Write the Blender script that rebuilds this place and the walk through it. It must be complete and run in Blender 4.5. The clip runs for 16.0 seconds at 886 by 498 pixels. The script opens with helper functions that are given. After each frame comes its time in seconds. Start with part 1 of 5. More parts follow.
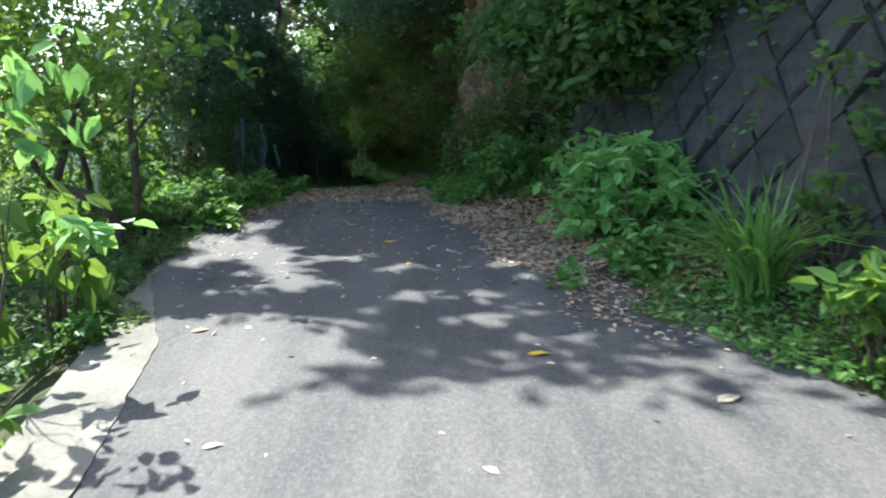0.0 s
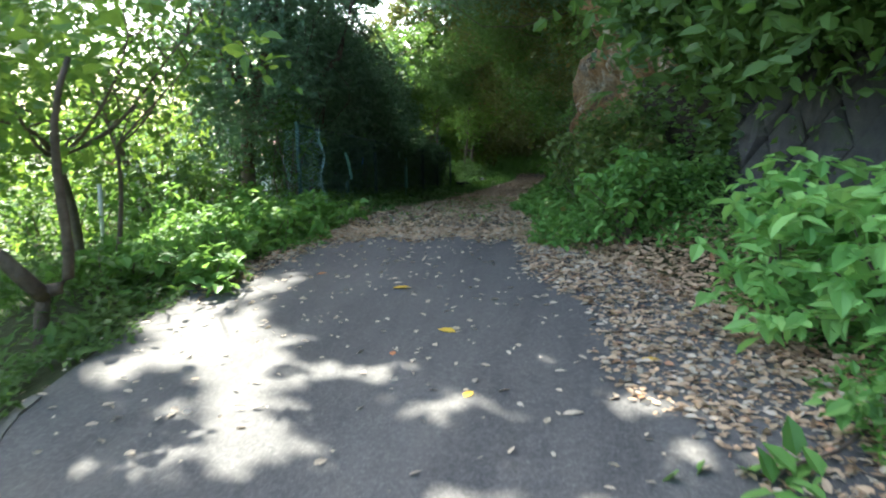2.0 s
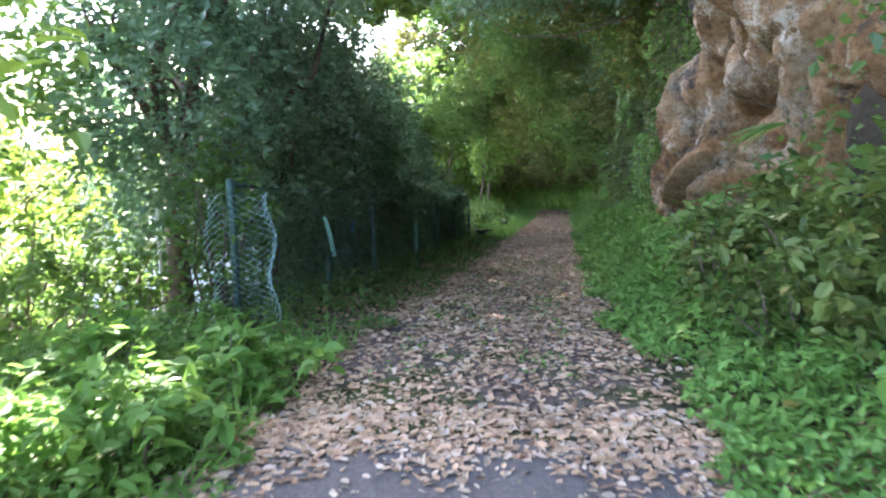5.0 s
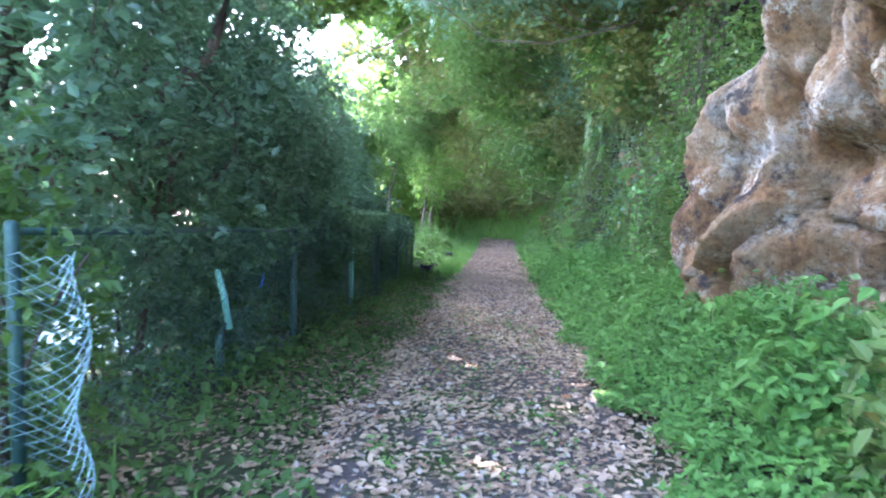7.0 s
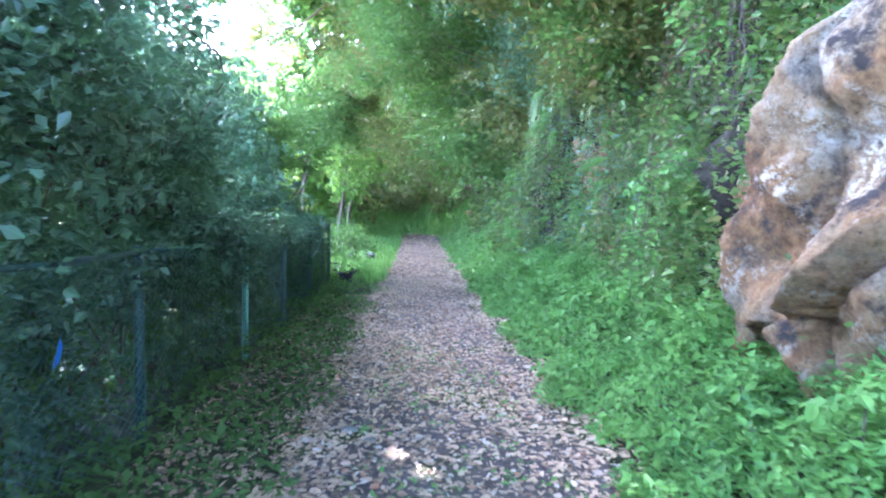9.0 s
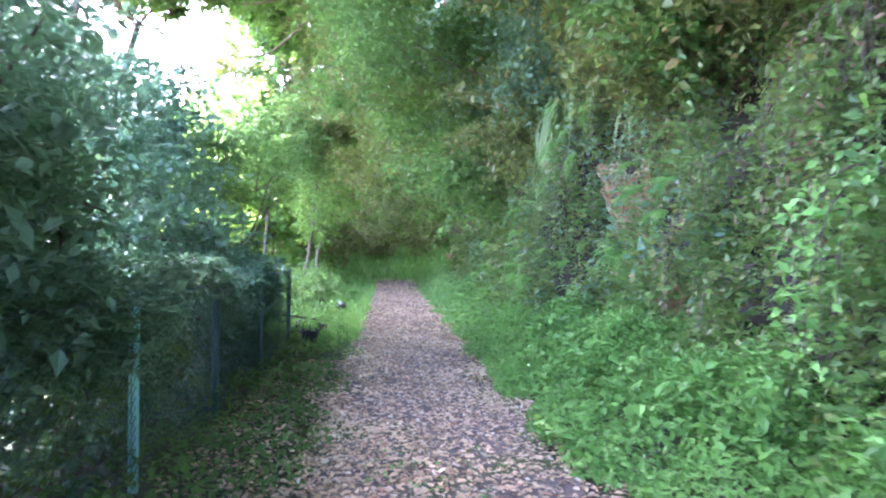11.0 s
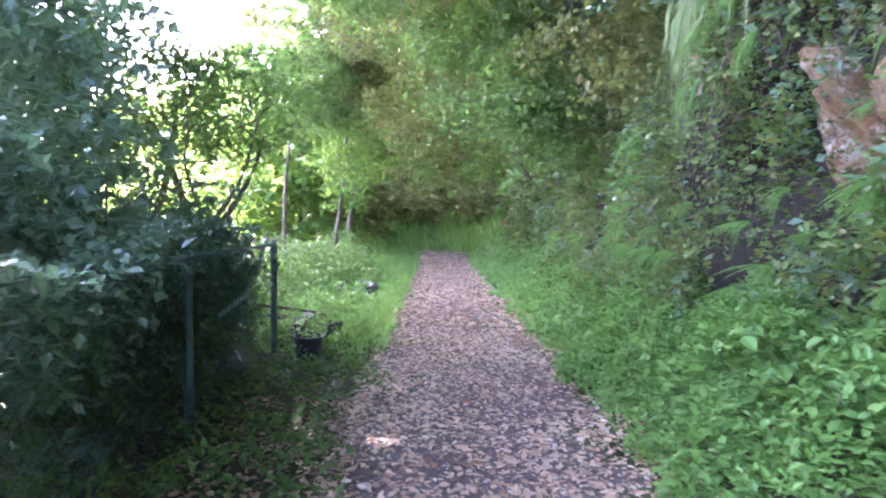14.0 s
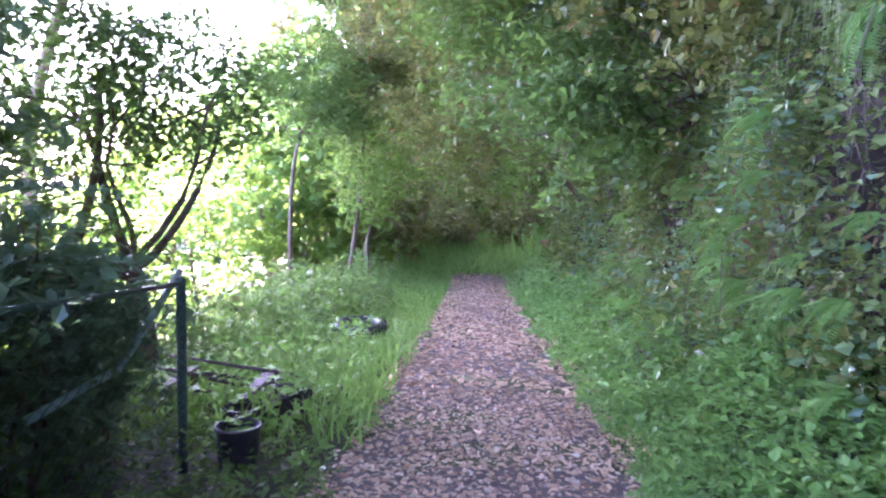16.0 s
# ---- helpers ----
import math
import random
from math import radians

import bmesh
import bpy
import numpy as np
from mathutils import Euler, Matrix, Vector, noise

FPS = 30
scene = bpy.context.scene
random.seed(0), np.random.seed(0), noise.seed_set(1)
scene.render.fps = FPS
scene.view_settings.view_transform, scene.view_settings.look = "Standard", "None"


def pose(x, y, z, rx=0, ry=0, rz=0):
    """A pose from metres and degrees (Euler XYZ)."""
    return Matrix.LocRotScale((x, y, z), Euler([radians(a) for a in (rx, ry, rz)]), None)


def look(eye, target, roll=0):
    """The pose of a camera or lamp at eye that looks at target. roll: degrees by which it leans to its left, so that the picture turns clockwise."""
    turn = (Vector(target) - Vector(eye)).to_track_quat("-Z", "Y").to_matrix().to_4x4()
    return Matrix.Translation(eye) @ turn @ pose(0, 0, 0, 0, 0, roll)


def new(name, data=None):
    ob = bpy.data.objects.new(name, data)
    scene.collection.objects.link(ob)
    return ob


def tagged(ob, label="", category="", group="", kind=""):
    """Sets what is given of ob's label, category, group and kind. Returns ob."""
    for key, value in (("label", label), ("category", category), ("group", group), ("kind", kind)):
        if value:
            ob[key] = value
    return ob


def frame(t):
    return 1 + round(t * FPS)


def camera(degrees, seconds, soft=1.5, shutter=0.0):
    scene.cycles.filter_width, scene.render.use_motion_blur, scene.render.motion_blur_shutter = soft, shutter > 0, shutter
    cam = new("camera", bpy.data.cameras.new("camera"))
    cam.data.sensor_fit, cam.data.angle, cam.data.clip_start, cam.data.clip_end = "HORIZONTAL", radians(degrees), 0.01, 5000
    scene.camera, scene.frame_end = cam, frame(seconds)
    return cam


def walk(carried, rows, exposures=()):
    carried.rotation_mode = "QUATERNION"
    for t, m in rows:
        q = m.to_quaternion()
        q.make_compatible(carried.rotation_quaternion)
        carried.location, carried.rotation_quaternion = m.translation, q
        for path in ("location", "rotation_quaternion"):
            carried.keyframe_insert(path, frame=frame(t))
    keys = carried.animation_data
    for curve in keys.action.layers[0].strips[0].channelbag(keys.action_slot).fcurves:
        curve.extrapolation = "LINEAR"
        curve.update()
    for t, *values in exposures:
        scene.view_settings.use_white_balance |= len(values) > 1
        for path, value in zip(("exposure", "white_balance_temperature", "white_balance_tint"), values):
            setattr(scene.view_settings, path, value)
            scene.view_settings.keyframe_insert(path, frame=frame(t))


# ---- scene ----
cam = camera(59.3, 16.0, 2.0, 0.4)
METRES, EYE, TILT, LEAN, TURN = 23.0, 1.43, 0.0, 0.0, 0.0
ROWS = [
    (0.0, 0.0, 0.0, 0.0, -0.14, -9.69, 0.82),
    (0.5, 0.0063, 0.0298, 0.0013, 3.94, -10.09, 1.36),
    (1.0, 0.0065, 0.0621, 0.0017, 6.76, -10.18, 0.92),
    (1.5, 0.0082, 0.095, 0.0032, 8.12, -10.08, 0.2),
    (2.0, 0.0053, 0.128, 0.0036, 8.21, -9.83, 1.21),
    (2.5, 0.0033, 0.1608, 0.0053, 7.87, -9.24, 1.16),
    (3.0, -0.004, 0.1914, 0.0062, 7.12, -8.48, 1.86),
    (3.5, -0.0116, 0.222, 0.0069, 8.47, -8.82, 0.4),
    (4.0, -0.0206, 0.2513, 0.0073, 9.32, -9.18, 0.81),
    (4.5, -0.0254, 0.2821, 0.0092, 9.43, -8.54, 1.68),
    (7.0, -0.0546, 0.426, 0.0138, 4.23, -6.4, -1.63),
    (7.5, -0.0583, 0.4543, 0.0142, 2.52, -7.97, -2.65),
    (8.0, -0.0613, 0.4825, 0.0138, 0.73, -8.25, -2.84),
    (8.5, -0.0646, 0.5109, 0.0126, -0.95, -7.94, -1.61),
    (9.0, -0.0671, 0.5401, 0.0116, -1.84, -6.85, -1.73),
    (11.5, -0.0767, 0.7011, -0.0022, -4.09, -3.24, -1.86),
    (12.0, -0.0786, 0.7353, -0.0053, -3.86, -3.14, -1.52),
    (12.5, -0.0788, 0.7673, -0.008, -4.98, -3.54, -1.69),
    (13.0, -0.0793, 0.7996, -0.0109, -4.29, -3.68, -1.91),
    (13.5, -0.0752, 0.8322, -0.0142, -2.32, -5.23, -1.43),
    (14.0, -0.0717, 0.8644, -0.016, -0.5, -5.94, -1.0),
    (14.5, -0.066, 0.8946, -0.0176, 1.34, -6.34, -0.33),
    (15.0, -0.063, 0.926, -0.0195, 2.47, -6.34, -1.36),
    (15.5, -0.0599, 0.9585, -0.0213, 2.8, -5.71, -1.51),
    (16.0, -0.0608, 0.9884, -0.0227, 2.44, -4.6, -0.63),
]
EXPOSURES = [(0.0, 1.9, 5800, 5), (0.5, 2.3, 5800, 3), (1.0, 2.5, 5900, 1), (2.5, 2.95, 6350, 8), (4.5, 3.8, 6250, 23), (7.0, 5.1, 5350, 28), (9.0, 5.65, 4980, 28), (12.5, 5.5, 5650, 43), (14.5, 5.6, 5600, 50), (16.0, 5.25, 5450, 56)]
walk(cam, [(t, pose(0, 0, EYE, TILT, LEAN, TURN) @ pose(METRES * x, METRES * y, METRES * z, 90 + pitch, roll, yaw)) for t, x, y, z, yaw, pitch, roll in ROWS], EXPOSURES)

# ---- light ----
SUN_EL, SUN_AZ = radians(50), radians(-33)  # azimuth counted from +y, to the right
world = bpy.data.worlds.new("sky")
scene.world = world
world.use_nodes = True
wn = world.node_tree.nodes
sky = wn.new("ShaderNodeTexSky")
sky.sky_type, sky.sun_disc, sky.sun_elevation, sky.sun_rotation = "NISHITA", False, SUN_EL, SUN_AZ
sky.dust_density = 2.5
wn["Background"].inputs["Strength"].default_value = 0.15
world.node_tree.links.new(sky.outputs["Color"], wn["Background"].inputs["Color"])
sun = new("sun", bpy.data.lights.new("sun", "SUN"))
sun.data.energy, sun.data.angle, sun.data.color = 4.8, radians(0.5), (1.0, 0.94, 0.84)
toward = Vector((math.sin(SUN_AZ) * math.cos(SUN_EL), math.cos(SUN_AZ) * math.cos(SUN_EL), math.sin(SUN_EL)))
sun.matrix_world = look(toward * 60, (0, 0, 0))

# ---- materials ----
rng = np.random.default_rng(11)


class Nodes:
    """A small helper that writes node materials."""

    def __init__(self, name):
        self.m = bpy.data.materials.new(name)
        self.m.use_nodes = True
        self.t = self.m.node_tree
        self.bsdf = self.t.nodes["Principled BSDF"]
        self.out = self.t.nodes["Material Output"]

    def add(self, kind, **values):
        n = self.t.nodes.new(kind)
        for key, value in values.items():
            n.inputs[key].default_value = value
        return n

    def link(self, a, b):
        self.t.links.new(a, b)

    def coords(self):
        return self.t.nodes.new("ShaderNodeTexCoord").outputs["Object"]

    def noise(self, scale, detail=4.0, rough=0.6):
        n = self.add("ShaderNodeTexNoise", Scale=scale, Detail=detail, Roughness=rough)
        self.link(self.coords(), n.inputs["Vector"])
        return n.outputs["Fac"]

    def ramp(self, fac, *stops):
        r = self.t.nodes.new("ShaderNodeValToRGB")
        el = r.color_ramp.elements
        while len(el) < len(stops):
            el.new(0.5)
        for e, (p, c) in zip(el, stops):
            e.position, e.color = p, (*c, 1.0)
        self.link(fac, r.inputs["Fac"])
        return r.outputs["Color"]

    def mix(self, fac, a, b, kind="MIX"):
        n = self.t.nodes.new("ShaderNodeMix")
        n.data_type, n.blend_type = "RGBA", kind
        for sock, v in ((n.inputs[0], fac), (n.inputs[6], a), (n.inputs[7], b)):
            if isinstance(v, (int, float)):
                sock.default_value = v
            elif isinstance(v, tuple):
                sock.default_value = (*v, 1.0)
            else:
                self.link(v, sock)
        return n.outputs[2]

    def bump(self, height, strength=0.4, distance=0.02):
        b = self.add("ShaderNodeBump", Strength=strength, Distance=distance)
        self.link(height, b.inputs["Height"])
        self.link(b.outputs["Normal"], self.bsdf.inputs["Normal"])
        return b

    def base(self, color, rough=0.8, metal=0.0, spec=0.4):
        if isinstance(color, tuple):
            self.bsdf.inputs["Base Color"].default_value = (*color, 1.0)
        else:
            self.link(color, self.bsdf.inputs["Base Color"])
        self.bsdf.inputs["Roughness"].default_value = rough
        self.bsdf.inputs["Metallic"].default_value = metal
        self.bsdf.inputs["Specular IOR Level"].default_value = spec


def leaf_material(name, dark, light, through_color, share=0.4, rough=0.5, odd=None, gloss=0.22):
    """Leaf: each leaf of its own shade, glossy cuticle, light shining through."""
    n = Nodes(name)
    rnd = n.t.nodes.new("ShaderNodeNewGeometry").outputs["Random Per Island"]
    stops = [(0.0, dark), (0.55, light)] if odd is None else [(0.0, dark), (0.6, light), (0.93, light), (0.97, odd)]
    col = n.mix(0.35, n.ramp(rnd, *stops), n.ramp(n.noise(0.9, 2.0), (0.3, dark), (0.7, light)))
    n.base(col, rough, 0.0, gloss)
    tr = n.t.nodes.new("ShaderNodeBsdfTranslucent")
    n.link(n.mix(0.5, col, through_color), tr.inputs["Color"])
    mx = n.add("ShaderNodeMixShader", Fac=share)
    n.link(n.bsdf.outputs[0], mx.inputs[1])
    n.link(tr.outputs[0], mx.inputs[2])
    n.link(mx.outputs[0], n.out.inputs["Surface"])
    return n.m


LEAF_DARK = leaf_material("leaf_dark_evergreen", (0.075, 0.13, 0.075), (0.125, 0.205, 0.115), (0.2, 0.38, 0.14), 0.42, 0.34, None, 0.42)
LEAF_MID = leaf_material("leaf_green", (0.045, 0.095, 0.028), (0.10, 0.17, 0.045), (0.2, 0.37, 0.05), 0.4)
LEAF_LIGHT = leaf_material("leaf_light_green", (0.05, 0.125, 0.03), (0.11, 0.21, 0.045), (0.33, 0.46, 0.05), 0.45)
LEAF_IVY = leaf_material("leaf_creeper", (0.034, 0.064, 0.015), (0.125, 0.175, 0.04), (0.22, 0.34, 0.06), 0.22, 0.46, (0.26, 0.2, 0.06))
LEAF_HERB = leaf_material("leaf_herb", (0.045, 0.12, 0.026), (0.15, 0.29, 0.062), (0.24, 0.43, 0.065), 0.28, 0.48)
LEAF_SOFT = leaf_material("leaf_soft_pale_green", (0.12, 0.28, 0.07), (0.26, 0.46, 0.13), (0.36, 0.6, 0.14), 0.35, 0.5)
LEAF_GRASS = leaf_material("blade_grass", (0.07, 0.17, 0.03), (0.13, 0.27, 0.06), (0.28, 0.46, 0.08), 0.45, 0.5)
LEAF_OLIVE = leaf_material("leaf_olive", (0.05, 0.068, 0.018), (0.135, 0.155, 0.04), (0.3, 0.33, 0.06), 0.3, 0.45, (0.26, 0.14, 0.06))
LEAF_PALE_FERN = leaf_material("leaf_pale_fern", (0.09, 0.15, 0.045), (0.2, 0.26, 0.095), (0.3, 0.4, 0.1), 0.3, 0.5)
LEAF_DRY = leaf_material("leaf_fallen", (0.10, 0.06, 0.036), (0.56, 0.39, 0.24), (0.4, 0.24, 0.14), 0.1, 0.6, (0.32, 0.14, 0.07))
LEAF_WITHERED = leaf_material("leaf_withered", (0.05, 0.03, 0.018), (0.2, 0.12, 0.068), (0.22, 0.12, 0.05), 0.15, 0.7)
LEAF_PALE = leaf_material("leaf_fallen_pale", (0.26, 0.205, 0.145), (0.53, 0.44, 0.33), (0.5, 0.4, 0.25), 0.1, 0.55)
LEAF_YELLOW = leaf_material("leaf_fallen_yellow", (0.6, 0.34, 0.03), (0.7, 0.45, 0.06), (0.7, 0.45, 0.06), 0.15, 0.5)
LEAF_ORANGE = leaf_material("leaf_fallen_orange", (0.5, 0.16, 0.06), (0.55, 0.2, 0.08), (0.6, 0.3, 0.06), 0.15, 0.5)


def bark():
    n = Nodes("bark")
    f = n.noise(9.0, 6.0, 0.7)
    n.base(n.ramp(f, (0.3, (0.05, 0.036, 0.025)), (0.6, (0.14, 0.105, 0.075)), (0.8, (0.22, 0.19, 0.14))), 0.9)
    n.bump(n.noise(28.0, 5.0), 0.6, 0.02)
    return n.m


def asphalt():
    n = Nodes("asphalt")
    fine = n.noise(95.0, 3.0, 0.9)
    grit = n.noise(38.0, 4.0, 0.85)
    stretch = n.t.nodes.new("ShaderNodeMapping")
    stretch.inputs["Scale"].default_value = (1.6, 0.35, 1.0)
    n.link(n.coords(), stretch.inputs["Vector"])
    track = n.add("ShaderNodeTexNoise", Scale=1.3, Detail=6.0, Roughness=0.65)
    n.link(stretch.outputs["Vector"], track.inputs["Vector"])
    speck = n.ramp(fine, (0.36, (0.028, 0.028, 0.028)), (0.56, (0.082, 0.079, 0.077)), (0.7, (0.38, 0.36, 0.335)))
    blot = n.ramp(grit, (0.36, (0.026, 0.026, 0.026)), (0.5, (0.066, 0.064, 0.062)), (0.64, (0.19, 0.178, 0.166)))
    wear = n.ramp(track.outputs["Fac"], (0.36, (0.034, 0.034, 0.034)), (0.64, (0.16, 0.147, 0.132)))
    n.base(n.mix(0.35, n.mix(0.5, speck, blot), wear), 0.85, 0.0, 0.35)
    n.bump(n.mix(0.5, fine, grit), 0.6, 0.008)
    return n.m


def concrete():
    n = Nodes("old_concrete")
    col = n.mix(0.5, n.ramp(n.noise(45.0, 4.0), (0.3, (0.10, 0.093, 0.076)), (0.7, (0.25, 0.232, 0.19))), n.ramp(n.noise(2.2, 5.0), (0.35, (0.095, 0.088, 0.07)), (0.65, (0.25, 0.232, 0.19))))
    n.base(col, 0.9)
    n.bump(n.noise(90.0, 3.0), 0.4, 0.008)
    return n.m


def soil(name, a, b, c, scale=3.0):
    n = Nodes(name)
    col = n.mix(0.5, n.ramp(n.noise(scale, 6.0, 0.7), (0.3, a), (0.55, b), (0.75, c)), n.ramp(n.noise(scale * 14, 4.0), (0.35, a), (0.7, c)))
    n.base(col, 0.95, 0.0, 0.2)
    n.bump(n.noise(scale * 9, 6.0, 0.7), 0.7, 0.04)
    return n.m


def rock():
    n = Nodes("weathered_rock")
    warm = n.ramp(n.noise(1.5, 6.0, 0.65), (0.32, (0.10, 0.06, 0.03)), (0.44, (0.32, 0.175, 0.068)), (0.56, (0.36, 0.24, 0.12)), (0.70, (0.35, 0.31, 0.24)))
    grain = n.ramp(n.noise(17.0, 6.0, 0.75), (0.32, (0.3, 0.27, 0.25)), (0.6, (1.0, 1.0, 1.0)))
    col = n.mix(0.85, warm, grain, "MULTIPLY")
    where = n.ramp(n.noise(1.9, 5.0, 0.65), (0.49, (0.0, 0.0, 0.0)), (0.66, (1, 1, 1)))
    crust = n.ramp(n.noise(13.0, 7.0, 0.7), (0.5, (0, 0, 0)), (0.545, (1, 1, 1)))
    fleck = n.ramp(n.noise(38.0, 4.0, 0.7), (0.55, (0, 0, 0)), (0.6, (1, 1, 1)))
    lichen = n.mix(1.0, n.mix(1.0, crust, fleck, "LIGHTEN"), where, "MULTIPLY")
    pits = n.ramp(n.noise(20.0, 6.0, 0.75), (0.35, (1, 1, 1)), (0.41, (0, 0, 0)))
    col = n.mix(lichen, col, (0.62, 0.55, 0.4))
    col = n.mix(pits, col, (0.09, 0.06, 0.04))
    stain = n.ramp(n.noise(2.8, 7.0, 0.72), (0.35, (1, 1, 1)), (0.44, (0, 0, 0)))
    col = n.mix(stain, col, (0.06, 0.047, 0.036))
    n.base(col, 0.92, 0.0, 0.2)
    n.bump(n.noise(15.0, 9.0, 0.8), 1.0, 0.06)
    return n.m


def wall_stone():
    n = Nodes("dark_wall_stone")
    rnd = n.t.nodes.new("ShaderNodeObjectInfo").outputs["Random"]
    col = n.mix(0.6, n.ramp(rnd, (0.0, (0.03, 0.03, 0.031)), (1.0, (0.07, 0.066, 0.062))), n.ramp(n.noise(7.0, 7.0, 0.75), (0.35, (0.018, 0.018, 0.018)), (0.7, (0.11, 0.102, 0.09))))
    moss = n.ramp(n.noise(3.1, 7.0, 0.75), (0.52, (0, 0, 0)), (0.64, (1, 1, 1)))
    n.base(n.mix(moss, col, (0.035, 0.045, 0.022)), 0.9)
    n.bump(n.noise(22.0, 7.0, 0.75), 1.0, 0.035)
    return n.m


def painted(name, a, b, rough=0.5, metal=0.0):
    n = Nodes(name)
    n.base(n.ramp(n.noise(14.0, 5.0, 0.7), (0.4, a), (0.7, b)), rough, metal)
    n.bump(n.noise(60.0, 3.0), 0.15, 0.004)
    return n.m


BARK = bark()
ASPHALT = asphalt()
CONCRETE = concrete()
ROCK = rock()
STONE = wall_stone()
SOIL = soil("forest_soil", (0.025, 0.02, 0.013), (0.06, 0.045, 0.03), (0.10, 0.08, 0.05))
MOSSY = soil("mossy_ground", (0.03, 0.035, 0.014), (0.055, 0.07, 0.025), (0.10, 0.10, 0.05), 1.2)


def path_dirt():
    n = Nodes("path_dirt")
    dirt = n.mix(0.5, n.ramp(n.noise(3.0, 6.0, 0.7), (0.3, (0.05, 0.04, 0.033)), (0.7, (0.16, 0.13, 0.11))), n.ramp(n.noise(40.0, 4.0), (0.35, (0.055, 0.045, 0.037)), (0.7, (0.2, 0.16, 0.135))))
    moss = n.ramp(n.noise(25.0, 3.0), (0.3, (0.035, 0.05, 0.014)), (0.7, (0.085, 0.105, 0.032)))
    n.base(n.mix(n.ramp(n.noise(0.9, 4.0), (0.52, (0, 0, 0)), (0.62, (1, 1, 1))), dirt, moss), 0.95, 0.0, 0.2)
    n.bump(n.noise(30.0, 6.0, 0.7), 0.7, 0.03)
    return n.m


PATH_DIRT = path_dirt()
# dark humus, taken near black so the colour holds the shade under overhangs
BANK = soil("shaded_bank_earth", (0.012, 0.010, 0.006), (0.028, 0.023, 0.013), (0.062, 0.05, 0.03), 1.6)
GREEN_PAINT = painted("green_painted_steel", (0.24, 0.56, 0.46), (0.32, 0.64, 0.54), 0.45, 0.2)
GREEN_OLD = painted("dark_green_steel", (0.025, 0.06, 0.045), (0.05, 0.11, 0.085), 0.5, 0.2)
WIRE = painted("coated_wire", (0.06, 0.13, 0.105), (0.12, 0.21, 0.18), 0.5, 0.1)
# darker copy of the wire: shade on the farther panels, put into the colour
WIRE_SHADED = painted("shaded_coated_wire", (0.03, 0.06, 0.05), (0.05, 0.1, 0.085), 0.5, 0.1)
WIRE_PALE = painted("galvanised_wire", (0.2, 0.33, 0.31), (0.32, 0.44, 0.42), 0.45, 0.3)
BLACK_PLASTIC = painted("black_plastic", (0.012, 0.012, 0.013), (0.03, 0.03, 0.03), 0.5)
PIPE = painted("rusty_pipe", (0.03, 0.024, 0.02), (0.09, 0.07, 0.055), 0.75, 0.1)
PLASTER = painted("white_plaster", (0.62, 0.62, 0.6), (0.76, 0.76, 0.74), 0.8)
ROOF = painted("reddish_roof", (0.25, 0.13, 0.10), (0.36, 0.2, 0.16), 0.7)
MORTAR = soil("wall_joint", (0.016, 0.016, 0.015), (0.03, 0.03, 0.028), (0.06, 0.058, 0.05), 5.0)
BLUE = painted("blue_plastic", (0.03, 0.16, 0.5), (0.05, 0.22, 0.6), 0.5)

# ---- shape helpers ----
GROUND_Y = (-40, 0, 2.2, 4.4, 6.5, 9.8, 11.1, 12.4, 16.1, 18.4, 20.6, 22.7, 45, 60, 120)
GROUND_Z = (0, 0, .07, .13, .21, .31, .32, .28, -.02, -.22, -.40, -.55, -2.1, -2.5, -3.0)
EDGE_Y = (-30, 0, 3.0, 4.7, 8.0, 10.0, 12.0, 14.0, 48, 60)
EDGE_L = (-1.0, -1.27, -1.82, -2.13, -2.68, -2.2, -2.2, -2.2, -2.25, -2.3)
EDGE_R = (2.6, 2.4, 1.85, 1.45, 0.85, 0.05, -0.2, -0.38, -0.4, -0.4)
CLIFF_Y = (-30, 0, 4.0, 8.0, 10.0, 12.0, 14.0, 19.0, 22.0, 25.0, 27.0, 30.0, 45.0, 60.0)
CLIFF_X = (4.4, 3.3, 2.55, 1.85, 1.45, 1.05, 0.75, 0.75, 1.15, 1.15, 0.85, 0.85, 1.0, 2.2)


def smooth(e0, e1, v):
    t = np.clip((np.asarray(v, float) - e0) / (e1 - e0), 0, 1)
    return t * t * (3 - 2 * t)


def profile(y):
    return np.interp(y, GROUND_Y, GROUND_Z)


def ripple(x, y, s=1.0):
    return 0.5 * np.sin(1.7 * s * x + 0.6 * np.sin(2.3 * s * y)) * np.cos(1.3 * s * y + 0.5) + 0.3 * np.sin(4.1 * s * x + 1.1) * np.sin(3.3 * s * y + x)


def ground_z(x, y):
    """Height of the open ground: level along the way, falling away on the downhill side."""
    x, y = np.asarray(x, float), np.asarray(y, float)
    left = np.interp(y, EDGE_Y, EDGE_L)
    start = np.interp(y, (0, 8, 12, 27, 32), (0.25, 0.3, 1.6, 1.8, 1.2))
    off = left - x
    drop = 0.45 * smooth(0.0, 0.7, off - 0.05) * smooth(9, 5, y) + 2.0 * smooth(start, start + 6, off) + 2.5 * smooth(10, 40, off)
    bumps = 0.05 * ripple(x, y) * smooth(0.1, 0.8, np.maximum(off, x - np.interp(y, EDGE_Y, EDGE_R)))
    rise = 0.5 * smooth(0.0, 1.5, x - np.interp(y, EDGE_Y, EDGE_R))
    end = 1.0 * smooth(47, 54, y) * smooth(12, 3, np.abs(x + 1))
    return profile(y) - drop + bumps + rise + end


